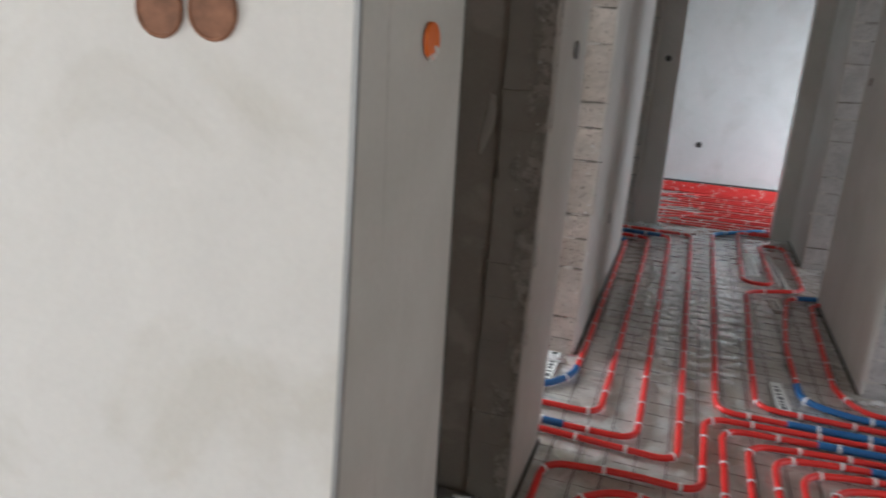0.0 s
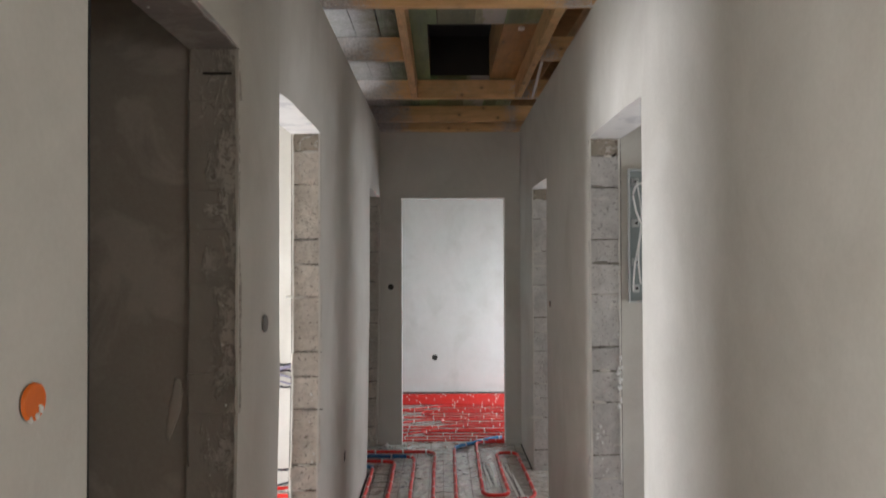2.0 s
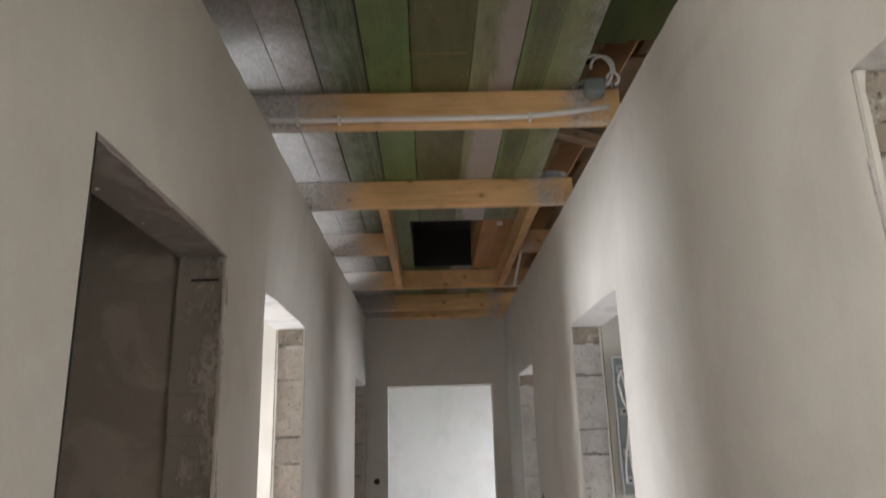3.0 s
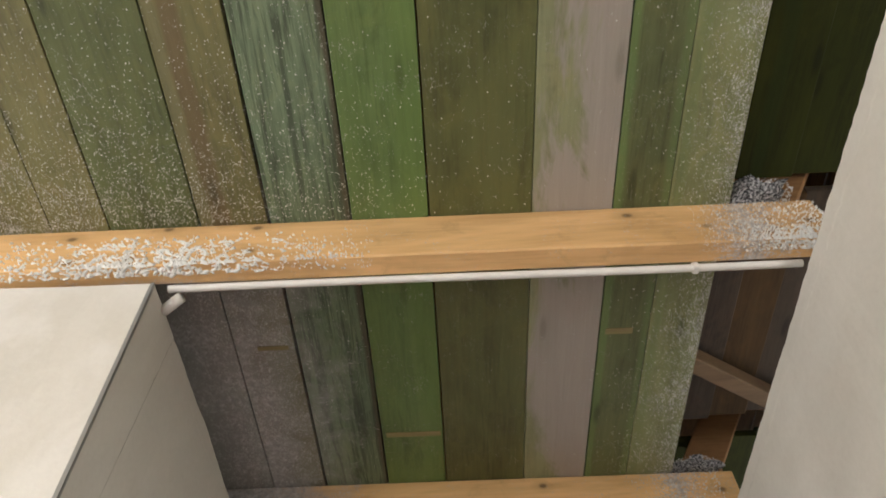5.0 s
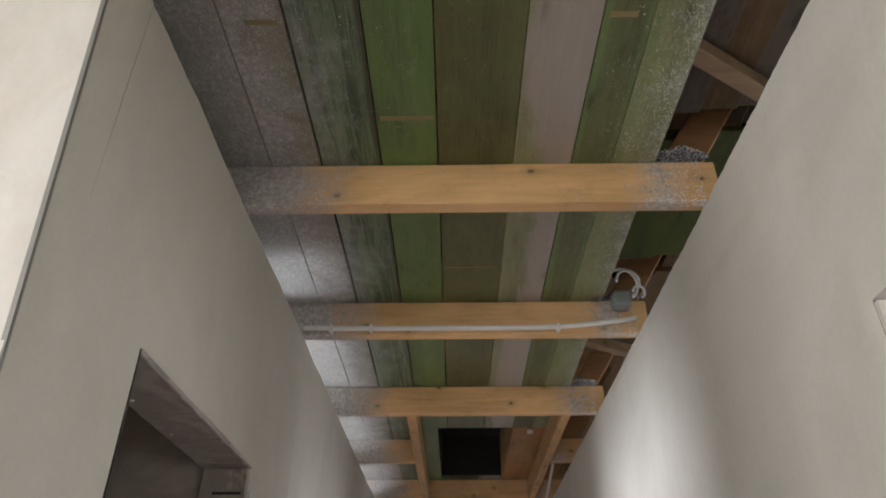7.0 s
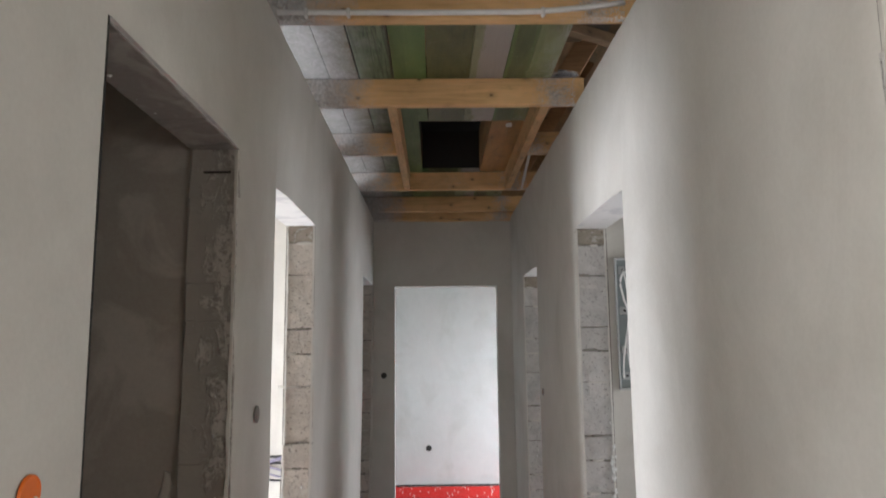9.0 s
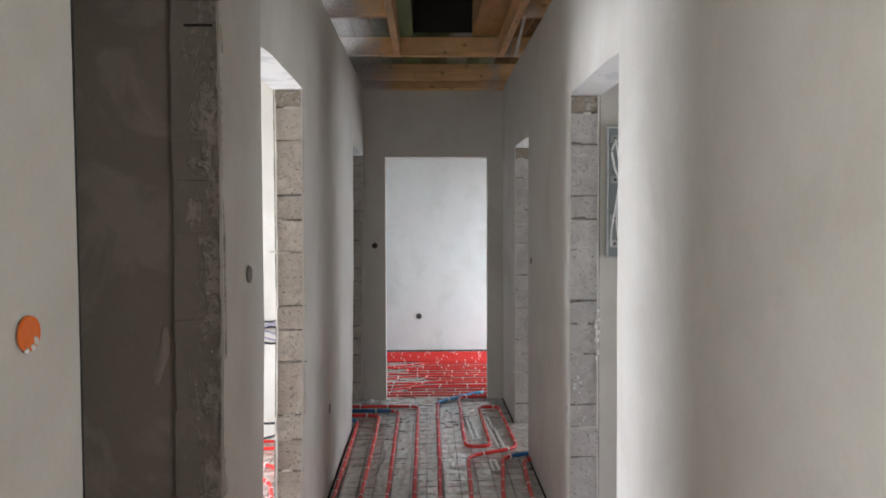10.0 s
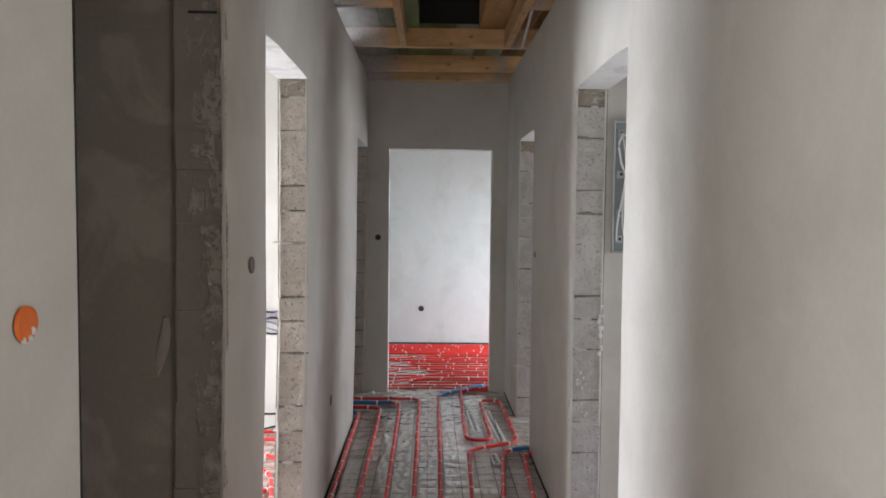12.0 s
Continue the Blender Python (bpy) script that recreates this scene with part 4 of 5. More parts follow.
# dark gaps and corner bead
part("shadow_gap", box(XL - 0.1, XL + 0.0008, 2.0895, 2.0945, 0.0, 2.132), BLACK, wall_left)
bead = bmesh.new()
for z0, z1 in [(0.178 * k, min(0.178 * (k + 1), TOP - 0.005)) for k in range(16)]:
    for v in box(XL - 0.0045, XL + 0.0022, 1.6968, 1.7036, z0, z1, bm=bead).verts[-8:]:
        v.co.y += lean_hall(v.co.z)
part("corner_bead", bead, BEAD, wall_hall)
for host, x, lean, spans in ((wall_left, XL + 0.006, lean_left, ((2.886, 3.325), (4.115, 6.165))), (wall_right, XR - 0.006, lean_right, ((1.975, 3.413), (4.258, 5.53), (6.27, 6.99)))):
    for a, b in spans:
        xx = x + lean(0)
        tagged(part("edge_strip", box(xx - 0.003, xx + 0.003, a + 0.01, b - 0.01, 0.0, 0.014, 0.001), BLACK), "black foam edge strip along the wall foot", "edge strip", kind="structure")


# ---- boxes in the walls ----
def wall_box(name, at, normal, r, shell, inside, label, category="socket box"):
    """A round mounting box sunk in plaster: rim ring and dished inside."""
    bm = bmesh.new()
    n = 24
    prof = ((r * 1.06, 0.0), (r * 1.02, 0.0045), (r * 0.92, 0.005), (r * 0.88, 0.0012))
    rings = []
    for rr, h in prof:
        rings.append([bm.verts.new((rr * math.cos(2 * math.pi * k / n), rr * math.sin(2 * math.pi * k / n), h)) for k in range(n)])
    for p, q in zip(rings, rings[1:]):
        for k in range(n):
            bm.faces.new((p[k], p[(k + 1) % n], q[(k + 1) % n], q[k]))
    root = tagged(new(name), label, category)
    part("rim", bm, shell, root, smooth=True)
    bm = bmesh.new()
    bmesh.ops.create_circle(bm, cap_ends=True, segments=n, radius=r * 0.9, matrix=Matrix.Translation((0, 0, 0.0035)))
    part("inside", bm, inside, root)
    root.matrix_world = Matrix.Translation(at) @ Vector(normal).to_track_quat("Z", "Y").to_matrix().to_4x4()
    return root


ob = wall_box("socket_box", (XL + 0.003, 1.947, 1.399), (1, 0, 0), 0.023, ORANGE, ORANGE, "bright orange socket box in the corridor wall, smeared with plaster")
for dx, dy, r in ((0.012, -0.012, 0.005), (0.004, -0.019, 0.0045), (-0.010, -0.020, 0.004)):
    smear = bmesh.new()
    bmesh.ops.create_icosphere(smear, subdivisions=2, radius=1.0, matrix=Matrix.Translation((dx, dy, 0.004)) @ Matrix.Diagonal((r, r * 1.2, 0.003, 1)))
    for v in smear.verts:
        v.co.x += 0.003 * noise.noise(v.co * 150)
        v.co.y += 0.003 * noise.noise(v.co * 150 + Vector((5, 0, 0)))
    part("plaster_smear", smear, PLASTER_WHITE, ob, smooth=True)
wall_box("socket_box", (XL + 0.003, 3.106, 1.391), (1, 0, 0), 0.024, GREY_BOX, GREY_BOX, "grey socket box plugged with plaster")
wall_box("socket_box", (-0.509, YE - 0.003, 1.342), (0, -1, 0), 0.025, GREY_BOX, DARK_HOLE, "dark open socket box in the end wall")
wall_box("socket_box", (-0.158, 9.196, 0.43), (0, -1, 0), 0.033, GREY_BOX, DARK_HOLE, "dark open socket box in the white far wall")
for x in (-0.779, -0.852):
    wall_box("socket_box", (x, 1.700 + lean_hall(1.42) - 0.003, 1.418), (0, -1, 0), 0.031, TERRACOTTA, TERRACOTTA, "dusty brown-orange socket box in the hall wall")
wall_box("socket_box", (XR - 0.003, 5.35, 1.30), (-1, 0, 0), 0.02, GREY_BOX, TERRACOTTA, "small brown socket box beside a doorway")
tagged(part("wall_slot", box(XL - 0.024, XL - 0.0125, 4.885, 4.935, 0.468, 0.522, 0.002), DARK_HOLE), "narrow dark slot low in the corridor wall", "slot")


# ---- distribution cabinet ----
def cabinet():
    root = tagged(new("distribution_cabinet"), "open grey metal distribution cabinet with white cables", "cabinet")
    x0, x1, z0, z1, y = 0.782, 1.20, 1.375, 1.99, 4.270
    part("back_plate", box(x0 + 0.01, x1 - 0.01, y - 0.006, y - 0.002, z0 + 0.01, z1 - 0.01), CABINET, root)
    for b in ((x0, x0 + 0.007, z0, z1), (x1 - 0.007, x1, z0, z1), (x0 + 0.007, x1 - 0.007, z0, z0 + 0.010), (x0 + 0.007, x1 - 0.007, z1 - 0.010, z1)):
        part("rim", box(b[0], b[1], y - 0.028, y - 0.001, b[2], b[3], 0.003), CABINET_RIM, root)
    for z in (1.44, 1.56, 1.74, 1.93):
        t = part("tab", box(x0 + 0.016, x0 + 0.05, y - 0.02, y - 0.006, z - 0.018, z + 0.018, 0.003), CABINET_RIM, root)
        part("screw", disc_bm(0.006, 0.004, 10, m=Matrix.Translation((x0 + 0.036, y - 0.024, z)) @ pose(0, 0, 0, 90)), DARK_HOLE, t)
    for k in range(5):
        r = random.Random(k)
        pts = [(x0 + 0.035 + k * 0.022 + 0.018 * math.sin(s * 5 + k), y - 0.03 - 0.012 * math.sin(s * 3.1), z1 - 0.06 - s * (0.5 - 0.03 * k)) for s in [i / 24 for i in range(25)]]
        tube("cable", pts, 0.0042, CABLE_WHITE, root)
    loop = [(x0 + 0.05 + 0.035 * math.cos(a), y - 0.045, 1.86 + 0.06 * math.sin(a)) for a in [math.pi * i / 12 for i in range(13)]] + [(x0 + 0.03, y - 0.04, 1.79), (x0 + 0.06, y - 0.04, 1.72)]
    tube("cable", loop, 0.0052, CABLE_WHITE, root)
    return root


cabinet()

# ---- cables under the beams ----
pipe = tagged(new("conduit"), "white conduit clipped along the lower edge of a beam", "conduit")
tube("conduit_tube", [(-0.585 + 1.17 * i / 20, 1.712, 2.7035 + 0.002 * math.sin(i * 0.3)) for i in range(21)], 0.0075, CABLE_WHITE, pipe)
for x in (0.39,):
    part("strap", box(x - 0.006, x + 0.006, 1.7035, 1.722, 2.694, 2.7115, 0.002), CABLE_WHITE, pipe)
tube("cable_end", [(-0.600, 1.750, 2.688), (-0.585, 1.740, 2.690), (-0.562, 1.724, 2.693)], 0.011, CABLE_WHITE, pipe)
pipe = tagged(new("conduit"), "white cable strapped to the face of a beam, sagging", "conduit")
pts = [(-0.60 + 1.20 * i / 24, 3.262, 2.728 - 0.004 * math.sin(i / 24 * math.pi) + (0.03 * max(0, (i - 17) / 7) ** 1.6)) for i in range(25)]
tube("conduit_tube", pts, 0.0100, CABLE_WHITE, pipe)
for x in (-0.50, -0.355, 0.316):
    part("strap", box(x - 0.006, x + 0.006, 3.250, 3.2735, 2.708, 2.738, 0.002), CABLE_WHITE, pipe)


def junction():
    root = tagged(new("junction_box"), "grey junction box with white cable loops at the wall top", "junction box")
    part("case", box(0.515, 0.575, 3.20, 3.262, 2.785, 2.842, 0.006), CABINET, root)
    for k, (cx, r, lift, swing) in enumerate(((0.540, 0.056, 0.040, 1.3), (0.560, 0.040, 0.044, 1.15), (0.588, 0.020, -0.005, 1.4))):
        pts = []
        for i in range(19):
            a = math.pi * swing * i / 18
            pts.append((cx - r * math.cos(a), 3.168 - 0.015 * k, 2.805 + lift + 1.15 * r * math.sin(a)))
        tube("cable", pts, 0.005, CABLE_WHITE, root)
    return root


junction()
post = tagged(new("white_batten"), "thin white batten beside the hatch trimmer", "batten")
part("strip", box(-0.008, 0.008, 0, 0.88, -0.006, 0.006, 0.002), CABLE_WHITE, post)
post.matrix_world = pose(0.505, 5.05, 2.712, 0, 0, -4)
tagged(part("white_bracket", box(0.345, 0.378, 4.80, 4.835, PZ - 0.016, PZ - 0.001, 0.003), CABLE_WHITE), "small white bracket on a board beside the hatch", "bracket")
hatch = tagged(new("attic_hatch"), "open attic hatch, darkened inside by added black sides and lid", "hatch")
# Black sides and lid added so the open hatch looks dark inside.
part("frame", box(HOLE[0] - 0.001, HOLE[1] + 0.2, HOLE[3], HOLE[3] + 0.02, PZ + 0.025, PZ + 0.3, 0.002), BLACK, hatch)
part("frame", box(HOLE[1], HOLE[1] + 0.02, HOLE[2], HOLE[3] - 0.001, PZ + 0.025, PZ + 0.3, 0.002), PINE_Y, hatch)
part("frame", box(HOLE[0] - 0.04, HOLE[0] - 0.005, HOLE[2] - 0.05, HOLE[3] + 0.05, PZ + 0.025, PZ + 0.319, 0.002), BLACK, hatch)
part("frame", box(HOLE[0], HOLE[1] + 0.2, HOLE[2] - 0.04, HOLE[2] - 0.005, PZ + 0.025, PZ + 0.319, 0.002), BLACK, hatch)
part("cover", box(HOLE[0] - 0.1, HOLE[1] + 0.3, HOLE[2] - 0.1, HOLE[3] + 0.1, PZ + 0.32, PZ + 0.34, 0.002), BLACK, hatch, "added black lid standing in for darkness")


# ---- floor heating ----
RP = 0.0122
clip_bm = bmesh.new()
bmesh.ops.create_cone(clip_bm, cap_ends=False, segments=10, radius1=RP * 1.40, radius2=RP * 1.40, depth=0.016, matrix=pose(0, 0, 0, 0, 90, 0))
CLIP_MESH = bpy.data.meshes.new("clip")
clip_bm.to_mesh(CLIP_MESH)
clip_bm.free()
CLIP_MESH.materials.append(CLIP)


def heating_pipe(points, label, sleeves=(), radius=0.085, clips=0.21, wobble=0.004, seed=0, group="floor heating pipes", z=0.019, bore=RP):
    """A red pipe on the floor; sleeves are stretches (from, to, material) of its length in metres."""
    path = rounded([(x + 0.022, y - 0.02) for x, y in points], radius)
    fine = [path[0]]
    for a, b in zip(path, path[1:]):
        n = max(1, int((b - a).length / 0.10))
        fine += [a.lerp(b, (i + 1) / n) for i in range(n)]
    path = [Vector((p.x + wobble * noise.noise(Vector((p.x * 2.3, p.y * 2.3, seed))), p.y + wobble * noise.noise(Vector((p.x * 2.3, p.y * 2.3, seed + 9))), z + 0.002 * noise.noise(Vector((p.x * 3, p.y * 3, seed))))) for p in fine]
    root = tagged(new("heating_pipe"), label, "heating pipe", group)
    tube("pipe", path, bore, RED, root)
    run, along = [0.0], 0.0
    for a, b in zip(path, path[1:]):
        along += (b - a).length
        run.append(along)

    def at(s):
        for i in range(1, len(run)):
            if run[i] >= s:
                k = (s - run[i - 1]) / max(1e-6, run[i] - run[i - 1])
                return path[i - 1].lerp(path[i], k), (path[i] - path[i - 1]).normalized()
        return path[-1], (path[-1] - path[-2]).normalized()
    for s0, s1, m in sleeves:
        s1 = min(s1, run[-1])
        n = max(2, int((s1 - s0) / 0.008))
        tube("sleeve", [at(s0 + (s1 - s0) * i / n)[0] + Vector((0, 0, 0.002)) for i in range(n + 1)], RP * 1.3, m, root, ribs=True)
    s = 0.1 + 0.13 * random.Random(seed).random()
    while s < run[-1] - 0.05 and clips:
        p, d = at(s)
        snug = (1.12 if any(a <= s <= b for a, b, _ in sleeves) else 1.0) * bore / RP
        c = new("clip", CLIP_MESH)
        c.parent = root
        c.matrix_world = Matrix.Translation(p) @ d.to_track_quat("X", "Z").to_matrix().to_4x4() @ Matrix.Diagonal((0.5 if bore < RP else 0.75, snug, snug, 1))
        s += clips * random.Random(seed * 31 + int(s * 100)).uniform(0.75, 1.2)
    return root


LONG = "red heating pipe clipped along the corridor floor"
LEFT = "red heating pipe running along the corridor into a side room"
heating_pipe([(-0.90, 6.36), (-0.615, 6.34), (-0.605, 3.90), (-0.70, 3.74), (-1.5, 3.70)], LEFT, [(0.0, 0.30, LIGHT_BLUE), (2.62, 3.2, BLUE)], seed=1)
heating_pipe([(-1.6, 6.50), (-0.46, 6.47), (-0.455, 3.60), (-1.7, 3.60)], LEFT, seed=2)
heating_pipe([(-1.6, 6.62), (-0.315, 6.60), (-0.305, 3.47), (-0.60, 3.46), (-1.7, 3.50)], LEFT, [(0.55, 1.22, BLUE), (4.62, 5.1, BLUE)], seed=3)
heating_pipe([(-1.6, 6.76), (-0.16, 6.73), (-0.155, 3.38), (-0.45, 3.39), (-1.7, 3.44)], LEFT, seed=4)
heating_pipe([(1.2, 7.24), (0.36, 7.17), (0.0, 6.86), (-0.01, 5.4), (-0.02, 3.84), (0.3, 3.84), (2.2, 3.92)], LONG, [(0.78, 1.35, LIGHT_BLUE), (4.55, 5.5, BLUE)], seed=5)
heating_pipe([(1.2, 7.10), (0.19, 7.02), (0.17, 5.69), (0.345, 5.69), (0.335, 6.70), (0.50, 6.70), (0.52, 5.66), (0.18, 5.50), (0.145, 4.4), (0.14, 3.94), (0.5, 3.93), (2.2, 3.99)], LONG, seed=6)
heating_pipe([(1.4, 5.56), (0.62, 5.55), (0.40, 5.47), (0.325, 4.7), (0.32, 4.08), (0.50, 4.005), (2.2, 4.05)], LONG, [(0.55, 0.95, BLUE), (2.24, 3.6, BLUE)], seed=7)
heating_pipe([(1.4, 5.46), (0.53, 5.44), (0.50, 5.0), (0.475, 4.25), (0.56, 4.065), (0.74, 4.07), (0.77, 4.24), (1.6, 4.25)], LONG, radius=0.10, seed=8)
NEAR = "red heating pipe bending from the hall into a side room"
heating_pipe([(-0.60, 0.2), (-0.59, 3.19), (-0.33, 3.235), (-0.07, 3.225), (-0.065, 3.76), (0.3, 3.785), (2.2, 3.87)], NEAR, seed=9)
heating_pipe([(0.01, -1.0), (0.0, 3.69), (0.3, 3.72), (2.2, 3.81)], NEAR, [(5.0, 6.3, BLUE)], seed=10)
heating_pipe([(0.09, -1.0), (0.085, 3.61), (0.35, 3.655), (2.2, 3.75)], NEAR, seed=11)
heating_pipe([(0.175, -1.0), (0.17, 3.55), (0.4, 3.60), (2.2, 3.69)], NEAR, [(4.85, 6.3, BLUE)], seed=12)
heating_pipe([(0.26, -1.0), (0.255, 3.49), (0.45, 3.54), (2.2, 3.63)], NEAR, seed=13)
heating_pipe([(0.345, -1.0), (0.34, 3.42), (0.5, 3.48), (2.2, 3.57)], NEAR, [(4.6, 6.2, BLUE)], seed=14)
heating_pipe([(0.45, -1.0), (0.43, 3.36), (0.6, 3.41), (2.2, 3.50)], NEAR, seed=15)
heating_pipe([(-0.48, 0.2), (-0.47, 3.02), (-0.33, 3.13), (-0.17, 3.10), (-0.15, 0.2)], NEAR, seed=16)
heating_pipe([(-0.36, 0.2), (-0.36, 2.98), (-0.26, 3.0), (-0.26, 0.2)], NEAR, seed=17)
# end room: runs across, close together by the far wall
END = "red heating pipe laid across the end room floor"
ENDS = dict(radius=0.05, clips=0.26, group="end room pipes", bore=0.0086)
for k, (y, x0) in enumerate(((7.30, -0.26), (7.75, -0.10), (8.08, -0.30), (8.36, -0.14))):
    heating_pipe([(2.4, y), (x0, y), (x0, y + 0.112), (2.4, y + 0.125)], "red heating pipe doubling back across the end room floor", seed=30 + k, z=0.015, **ENDS)
for k, y in enumerate((7.10, 7.19, 7.58, 7.97, 8.26)):
    heating_pipe([(-1.3, y - 0.02), (-0.3, y), (2.4, y + 0.02)], END, seed=40 + k, z=0.016, **ENDS)
for k, (x0, y) in enumerate(((-0.05, 7.47), (0.12, 7.66), (-0.16, 7.88), (0.05, 8.54))):
    heating_pipe([(x0 - 0.95, y - 0.30), (x0 - 0.38, y - 0.19), (x0 - 0.15, y - 0.03), (x0 + 0.12, y), (2.4, y + 0.02)], END, seed=50 + k, z=0.018, **{**ENDS, "radius": 0.16})
k = 20
for y in (8.62, 8.69, 8.76, 8.83, 8.90, 8.97, 9.04, 9.11):
    heating_pipe([(-1.3, y), (2.4, y + 0.005)], END, seed=60 + k, clips=0.36, group="end room pipes", z=0.014, bore=0.0115)
    k += 1
# left room: a few loops seen through its doorway
ROOM = "red heating pipe on the bright side room floor"
for j, y in enumerate((5.85, 5.70)):
    heating_pipe([(-3.2, y), (-0.78, y)], ROOM, seed=80 + j, clips=0.12, group="side room pipes")
for j in range(4):
    heating_pipe([(-1.75 - 0.15 * j, 5.1), (-1.28, 5.52 - 0.2 * j), (-1.0, 5.30 - 0.24 * j), (-0.90, 4.9 - 0.28 * j), (-1.5, 4.3 - 0.2 * j)], ROOM, seed=90 + j, clips=0.15, group="side room pipes", z=0.019 + 0.004 * j)
for j in range(5):
    heating_pipe([(0.95 + 0.15 * j, 6.9), (0.95 + 0.15 * j, 4.6)], "red heating pipe on the side room floor", seed=100 + j, group="side room pipes")


def steel_mesh():
    verts, faces = [], []

    def wire(x0, x1, y0, y1, z, h=0.0013):
        b = len(verts)
        for zz in (z - h, z + h):
            verts.extend([(x0, y0, zz), (x1, y0, zz), (x1, y1, zz), (x0, y1, zz)])
        faces.extend([(b, b + 3, b + 2, b + 1), (b + 4, b + 5, b + 6, b + 7), (b, b + 1, b + 5, b + 4), (b + 1, b + 2, b + 6, b + 5), (b + 2, b + 3, b + 7, b + 6), (b + 3, b, b + 4, b + 7)])
    r = 0.0019
    rnd = random.Random(2)
    for x0, x1, y0, y1 in ((XL - 0.03, XR + 0.01, -1.0, 6.98), (-1.35, 2.5, 7.13, 9.18), (-3.5, -0.76, 3.05, 5.95), (0.75, 3.4, 2.15, 4.28), (0.75, 3.4, 4.45, 6.98), (-0.76, XL - 0.03, 3.34, 4.08), (XR + 0.01, 0.75, 3.45, 4.26), (XR + 0.01, 0.75, 5.6, 6.3), (-0.4, 0.43, 6.98, 7.13)):
        x = math.ceil(x0 * 10) / 10 + 0.03
        while x < x1:
            d = rnd.uniform(-0.004, 0.004)
            wire(x - r + d, x + r + d, y0, y1, 0.0085)
            x += 0.1
        y = math.ceil(y0 * 10) / 10
        while y < y1:
            xx, dd = x0, rnd.uniform(-0.006, 0.006)
            while xx < x1:
                e = min(x1, xx + 0.3)
                wire(xx, e, y - 0.0004 + dd, y + 0.0004 + dd, 0.0014, 0.0006)
                dd += rnd.uniform(-0.001, 0.001)
                xx = e
            y += 0.1
    return tagged(raw("steel_mesh", verts, faces, STEEL), "thin dark steel mesh lying on the film", "wire mesh", kind="stuff")


steel_mesh()


def print_strip(x, y, ln, turn, seed):
    root = tagged(new("printed_strip"), "white strip with dark unreadable print under the film", "strip", "printed strips")
    part("strip", box(-0.028, 0.028, -ln / 2, ln / 2, 0.0, 0.0012), TAPE, root)
    rnd = random.Random(seed)
    yy = -ln / 2 + 0.02
    while yy < ln / 2 - 0.03:
        h = rnd.uniform(0.012, 0.03)
        part("print_bar", box(-0.012, 0.012 - rnd.uniform(0, 0.008), yy, yy + h, 0.0012, 0.0017), INK, root)
        yy += h + rnd.uniform(0.008, 0.02)
    root.matrix_world = pose(x, y, 0.0052, 0, 0, turn)


print_strip(0.27, 6.15, 0.55, 3, 1)
print_strip(0.42, 6.05, 0.75, 4, 2)
print_strip(0.27, 4.08, 0.30, 4, 3)
print_strip(0.36, 5.35, 0.2, 4, 4)
print_strip(-0.70, 3.95, 0.35, 4, 5)

# ---- small marks ----
# pale stripes that old battens leave on the boards
STRIPE = timber("pale_stripe", (0.19, 0.17, 0.075), (0.27, 0.22, 0.11), "x", rough=0.6, knots=0.0)
for x0, x1, y, w in ((-0.238, -0.104, 2.285, 0.016), (0.275, 0.335, 1.975, 0.016), (-0.50, -0.43, 1.985, 0.012), (-0.236, -0.104, 3.44, 0.008), (-0.09, 0.09, 3.02, 0.006)):
    tagged(part("batten_mark", box(x0, x1, y - w / 2, y + w / 2, PZ - 0.0012, PZ - 0.0002), STRIPE), "pale stripe where a batten once lay on a board", "mark", "batten marks")
coat = bmesh.new()
for i in range(27):
    d = 0.006 + 0.008 * abs(noise.noise(Vector((i * 0.7, 2, 0))))
    box(XL - 0.137, XL - 0.006 - 0.7 * d, 2.098 + 0.029 * i, 2.127 + 0.029 * i, 2.135 - 0.5 * d, 2.138, bm=coat)
# Darker grey cement tone than on the closet walls.
part("lintel_coat", coat, plaster("dark_cement_coat", (0.24, 0.22, 0.20), (0.42, 0.40, 0.37), rough=0.9, stain_amount=0.7, cloud=(7, 0.5, 0.62)), wall_left)
part("jamb_slot", box(-0.70, -0.625, 2.8755, 2.879, 2.063, 2.069), DARK_HOLE, wall_left)


def lumps(parent, centre, spread, count, seed, size=0.008):
    """Dabs of white mortar squeezed out on bare blocks."""
    rnd = random.Random(seed)
    for _ in range(count):
        bm = bmesh.new()
        r = size * rnd.uniform(0.5, 1.3)
        at = Vector([c + rnd.gauss(0, 1) * d for c, d in zip(centre, spread)])
        bmesh.ops.create_icosphere(bm, subdivisions=2, radius=r, matrix=Matrix.Translation(at) @ Matrix.Diagonal((1, 0.6, 1.3, 1)))
        for v in bm.verts:
            v.co += (v.co - at) * 0.5 * noise.noise(v.co * 120)
        part("mortar_dab", bm, PLASTER_WHITE, parent, smooth=True)


lumps(wall_right, (0.735, 4.249, 1.06), (0.006, 0.002, 0.09), 14, 1)
lumps(wall_right, (0.645, 4.251, 0.76), (0.012, 0.002, 0.03), 9, 2, 0.0055)
lumps(wall_right, (0.67, 4.250, 0.62), (0.012, 0.002, 0.03), 5, 3, 0.005)
lumps(wall_left, (-0.66, 4.107, 0.9), (0.02, 0.002, 0.3), 10, 4, 0.004)
lumps(wall_right, (0.68, 6.264, 0.75), (0.012, 0.001, 0.15), 8, 5, 0.0035)
lumps(wall_left, (-0.65, 2.879, 1.2), (0.02, 0.001, 0.5), 5, 6, 0.003)
lumps(wall_left, (-0.719, 2.45, 2.138), (0.003, 0.25, 0.002), 14, 7, 0.006)

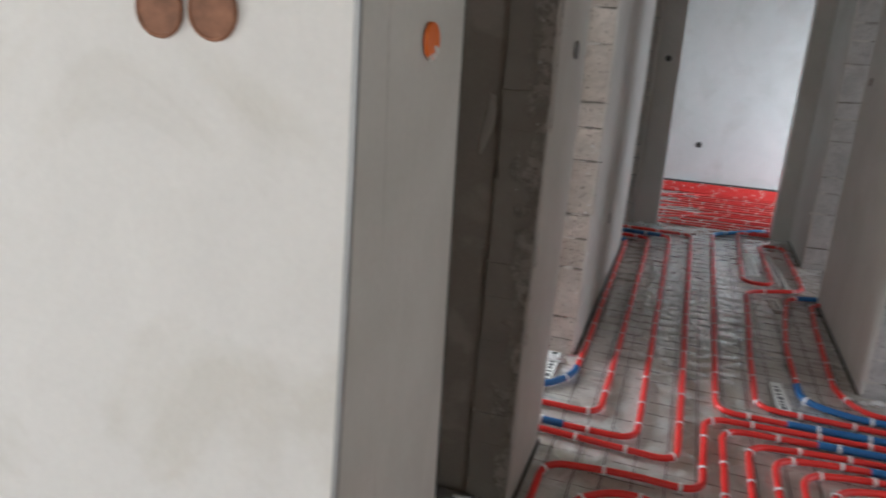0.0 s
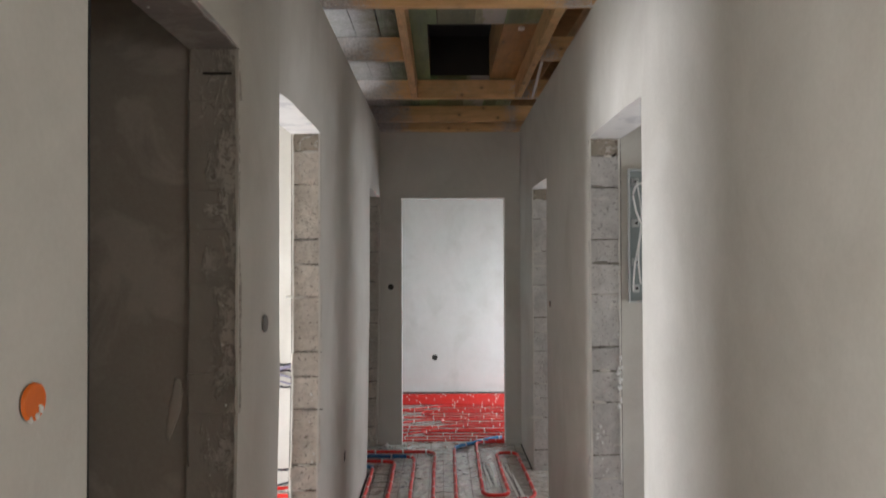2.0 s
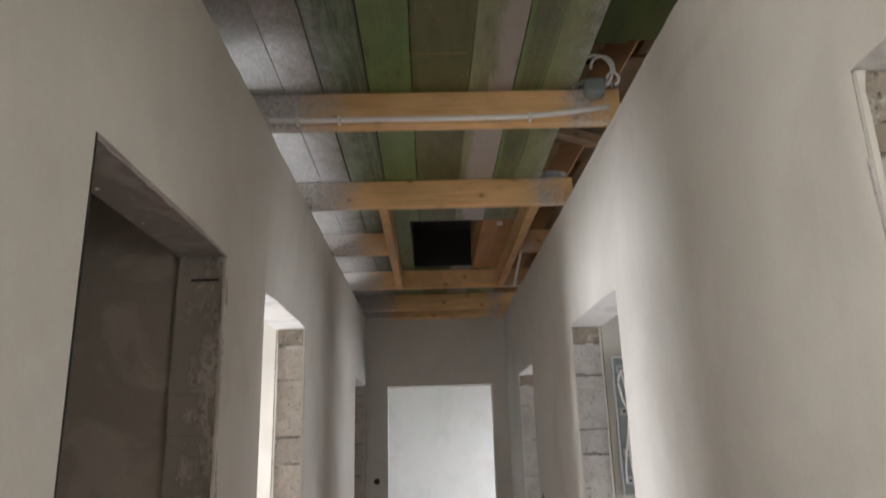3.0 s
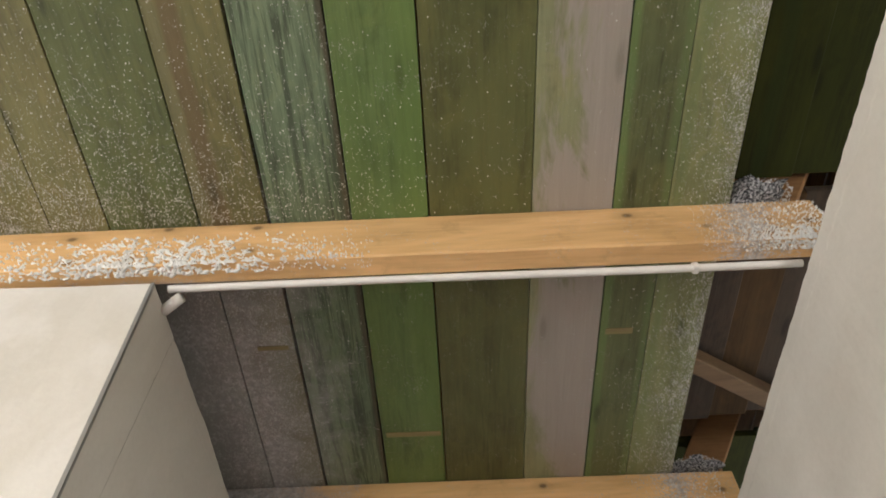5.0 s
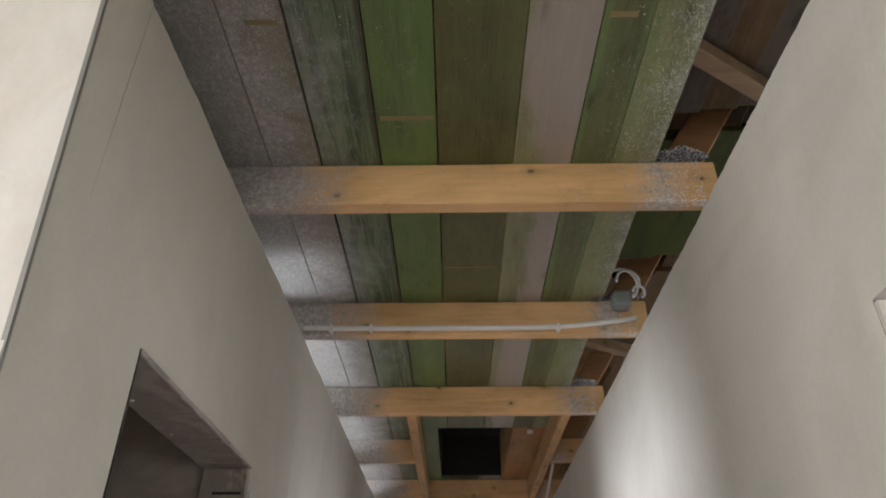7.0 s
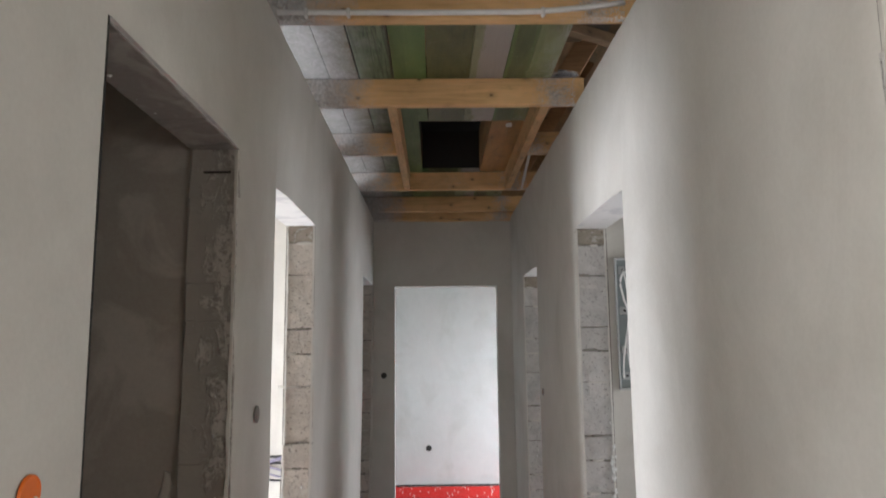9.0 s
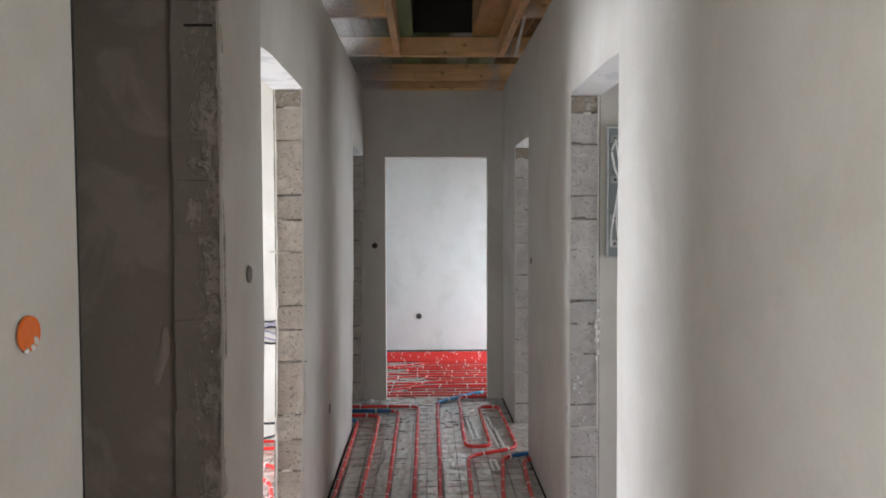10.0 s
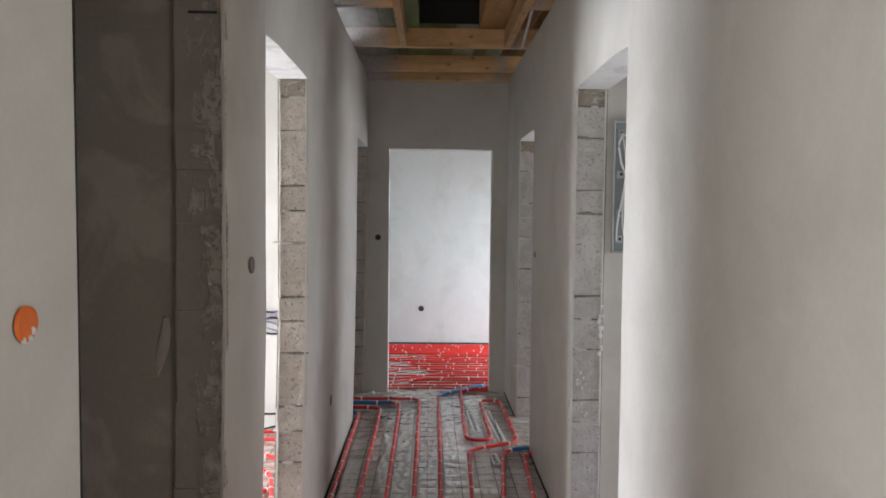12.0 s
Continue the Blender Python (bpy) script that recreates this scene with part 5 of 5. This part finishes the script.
smear = bmesh.new()
bmesh.ops.create_icosphere(smear, subdivisions=3, radius=1.0)
for v in smear.verts:
    r = 1 + 0.35 * noise.noise(v.co * 1.8 + Vector((0, 0, 4))) + 0.15 * noise.noise(v.co * 6)
    v.co = Vector((-0.781 + 0.017 * r * v.co.x + 0.013 * v.co.z, 2.8965 + 0.0025 * v.co.y, 1.188 + 0.075 * r * v.co.z))
part("plaster_smear", smear, plaster("pale_cement_smear", (0.46, 0.42, 0.375), (0.38, 0.34, 0.30)), wall_closet, smooth=True)


def film_scrap(x, y, w, h, seed, material, label):
    """A crumpled offcut of film lying at the foot of a wall."""
    bm = bmesh.new()
    bmesh.ops.create_icosphere(bm, subdivisions=3, radius=1.0)
    for v in bm.verts:
        n = noise.noise(v.co * 2.0 + Vector((seed, 0, 0))) + 0.6 * noise.noise(v.co * 5.0 + Vector((0, seed, 0)))
        v.co = Vector((v.co.x * w * (1 + 0.5 * n), v.co.y * w * 0.7 * (1 + 0.5 * n), max(0.0, v.co.z) * h * (1 + 0.8 * n)))
    ob = tagged(part("film_scrap", bm, material), label, "film scrap", "film scraps")
    ob.location = (x, y, 0.004)


SCRAP = plain("crumpled_film", (0.72, 0.71, 0.70), 0.22, vary=0.2, scale=40, bump_by=0.4, coat=0.5)
for x, y, w, h, seed in ((-0.54, 6.90, 0.04, 0.024, 1), (-0.40, 6.96, 0.024, 0.016, 2), (0.66, 4.20, 0.03, 0.014, 3), (0.60, 4.18, 0.02, 0.011, 4), (-0.70, 4.02, 0.045, 0.014, 5), (-0.66, 3.60, 0.02, 0.009, 6), (0.56, 5.42, 0.018, 0.011, 7)):
    film_scrap(x, y, w, h, seed, SCRAP, "crumpled clear film offcut at the wall foot")
rod = tagged(new("metal_pipe"), "dull metal pipe lying at the closet wall foot", "pipe")
tube("pipe_run", [(-1.7 + 0.11 * i, 2.85, 0.03) for i in range(10)], 0.014, plain("dull_metal", (0.5, 0.5, 0.5), 0.3, 0.9), rod, n=12)
skirt = part("base_strip", box(-1.39, 2.54, 9.188, 9.197, 0.008, 0.030, 0.001), plain("dark_edge_foam", (0.10, 0.09, 0.085), 0.9))
tagged(skirt, "dark foam strip along the foot of the white wall", "edge strip", kind="structure")

# ---- left room: cables on the bright wall ----
coil = tagged(new("cable_bundle"), "grey-lilac cable bundle hanging from the white wall", "cables")
for j in range(7):
    pts = [(-1.46 + 0.42 * i / 12, 5.95 - 0.012 * (j % 3), 0.86 - 0.026 * j + 0.02 * math.sin(i * 0.6 + j)) for i in range(13)]
    tube("cable", pts, 0.007, CABLE_LILAC if j % 3 else CABLE_DARK, coil)
lead = tagged(new("black_cable"), "black cable end curving out near the floor", "cable")
tube("cable_run", [(-1.45 + 0.5 * i / 12, 5.90 - 0.10 * math.sin(i / 12 * 3), 0.24 - 0.05 * i / 12 - 0.06 * math.sin(i / 12 * 3.1)) for i in range(13)], 0.008, CABLE_DARK, lead)
tube("cable_run", [(-1.45 + 0.5 * i / 12, 5.80 - 0.02 * i / 12, 0.012 + 0.11 * (i / 12) ** 1.5) for i in range(13)], 0.008, CABLE_DARK, lead)
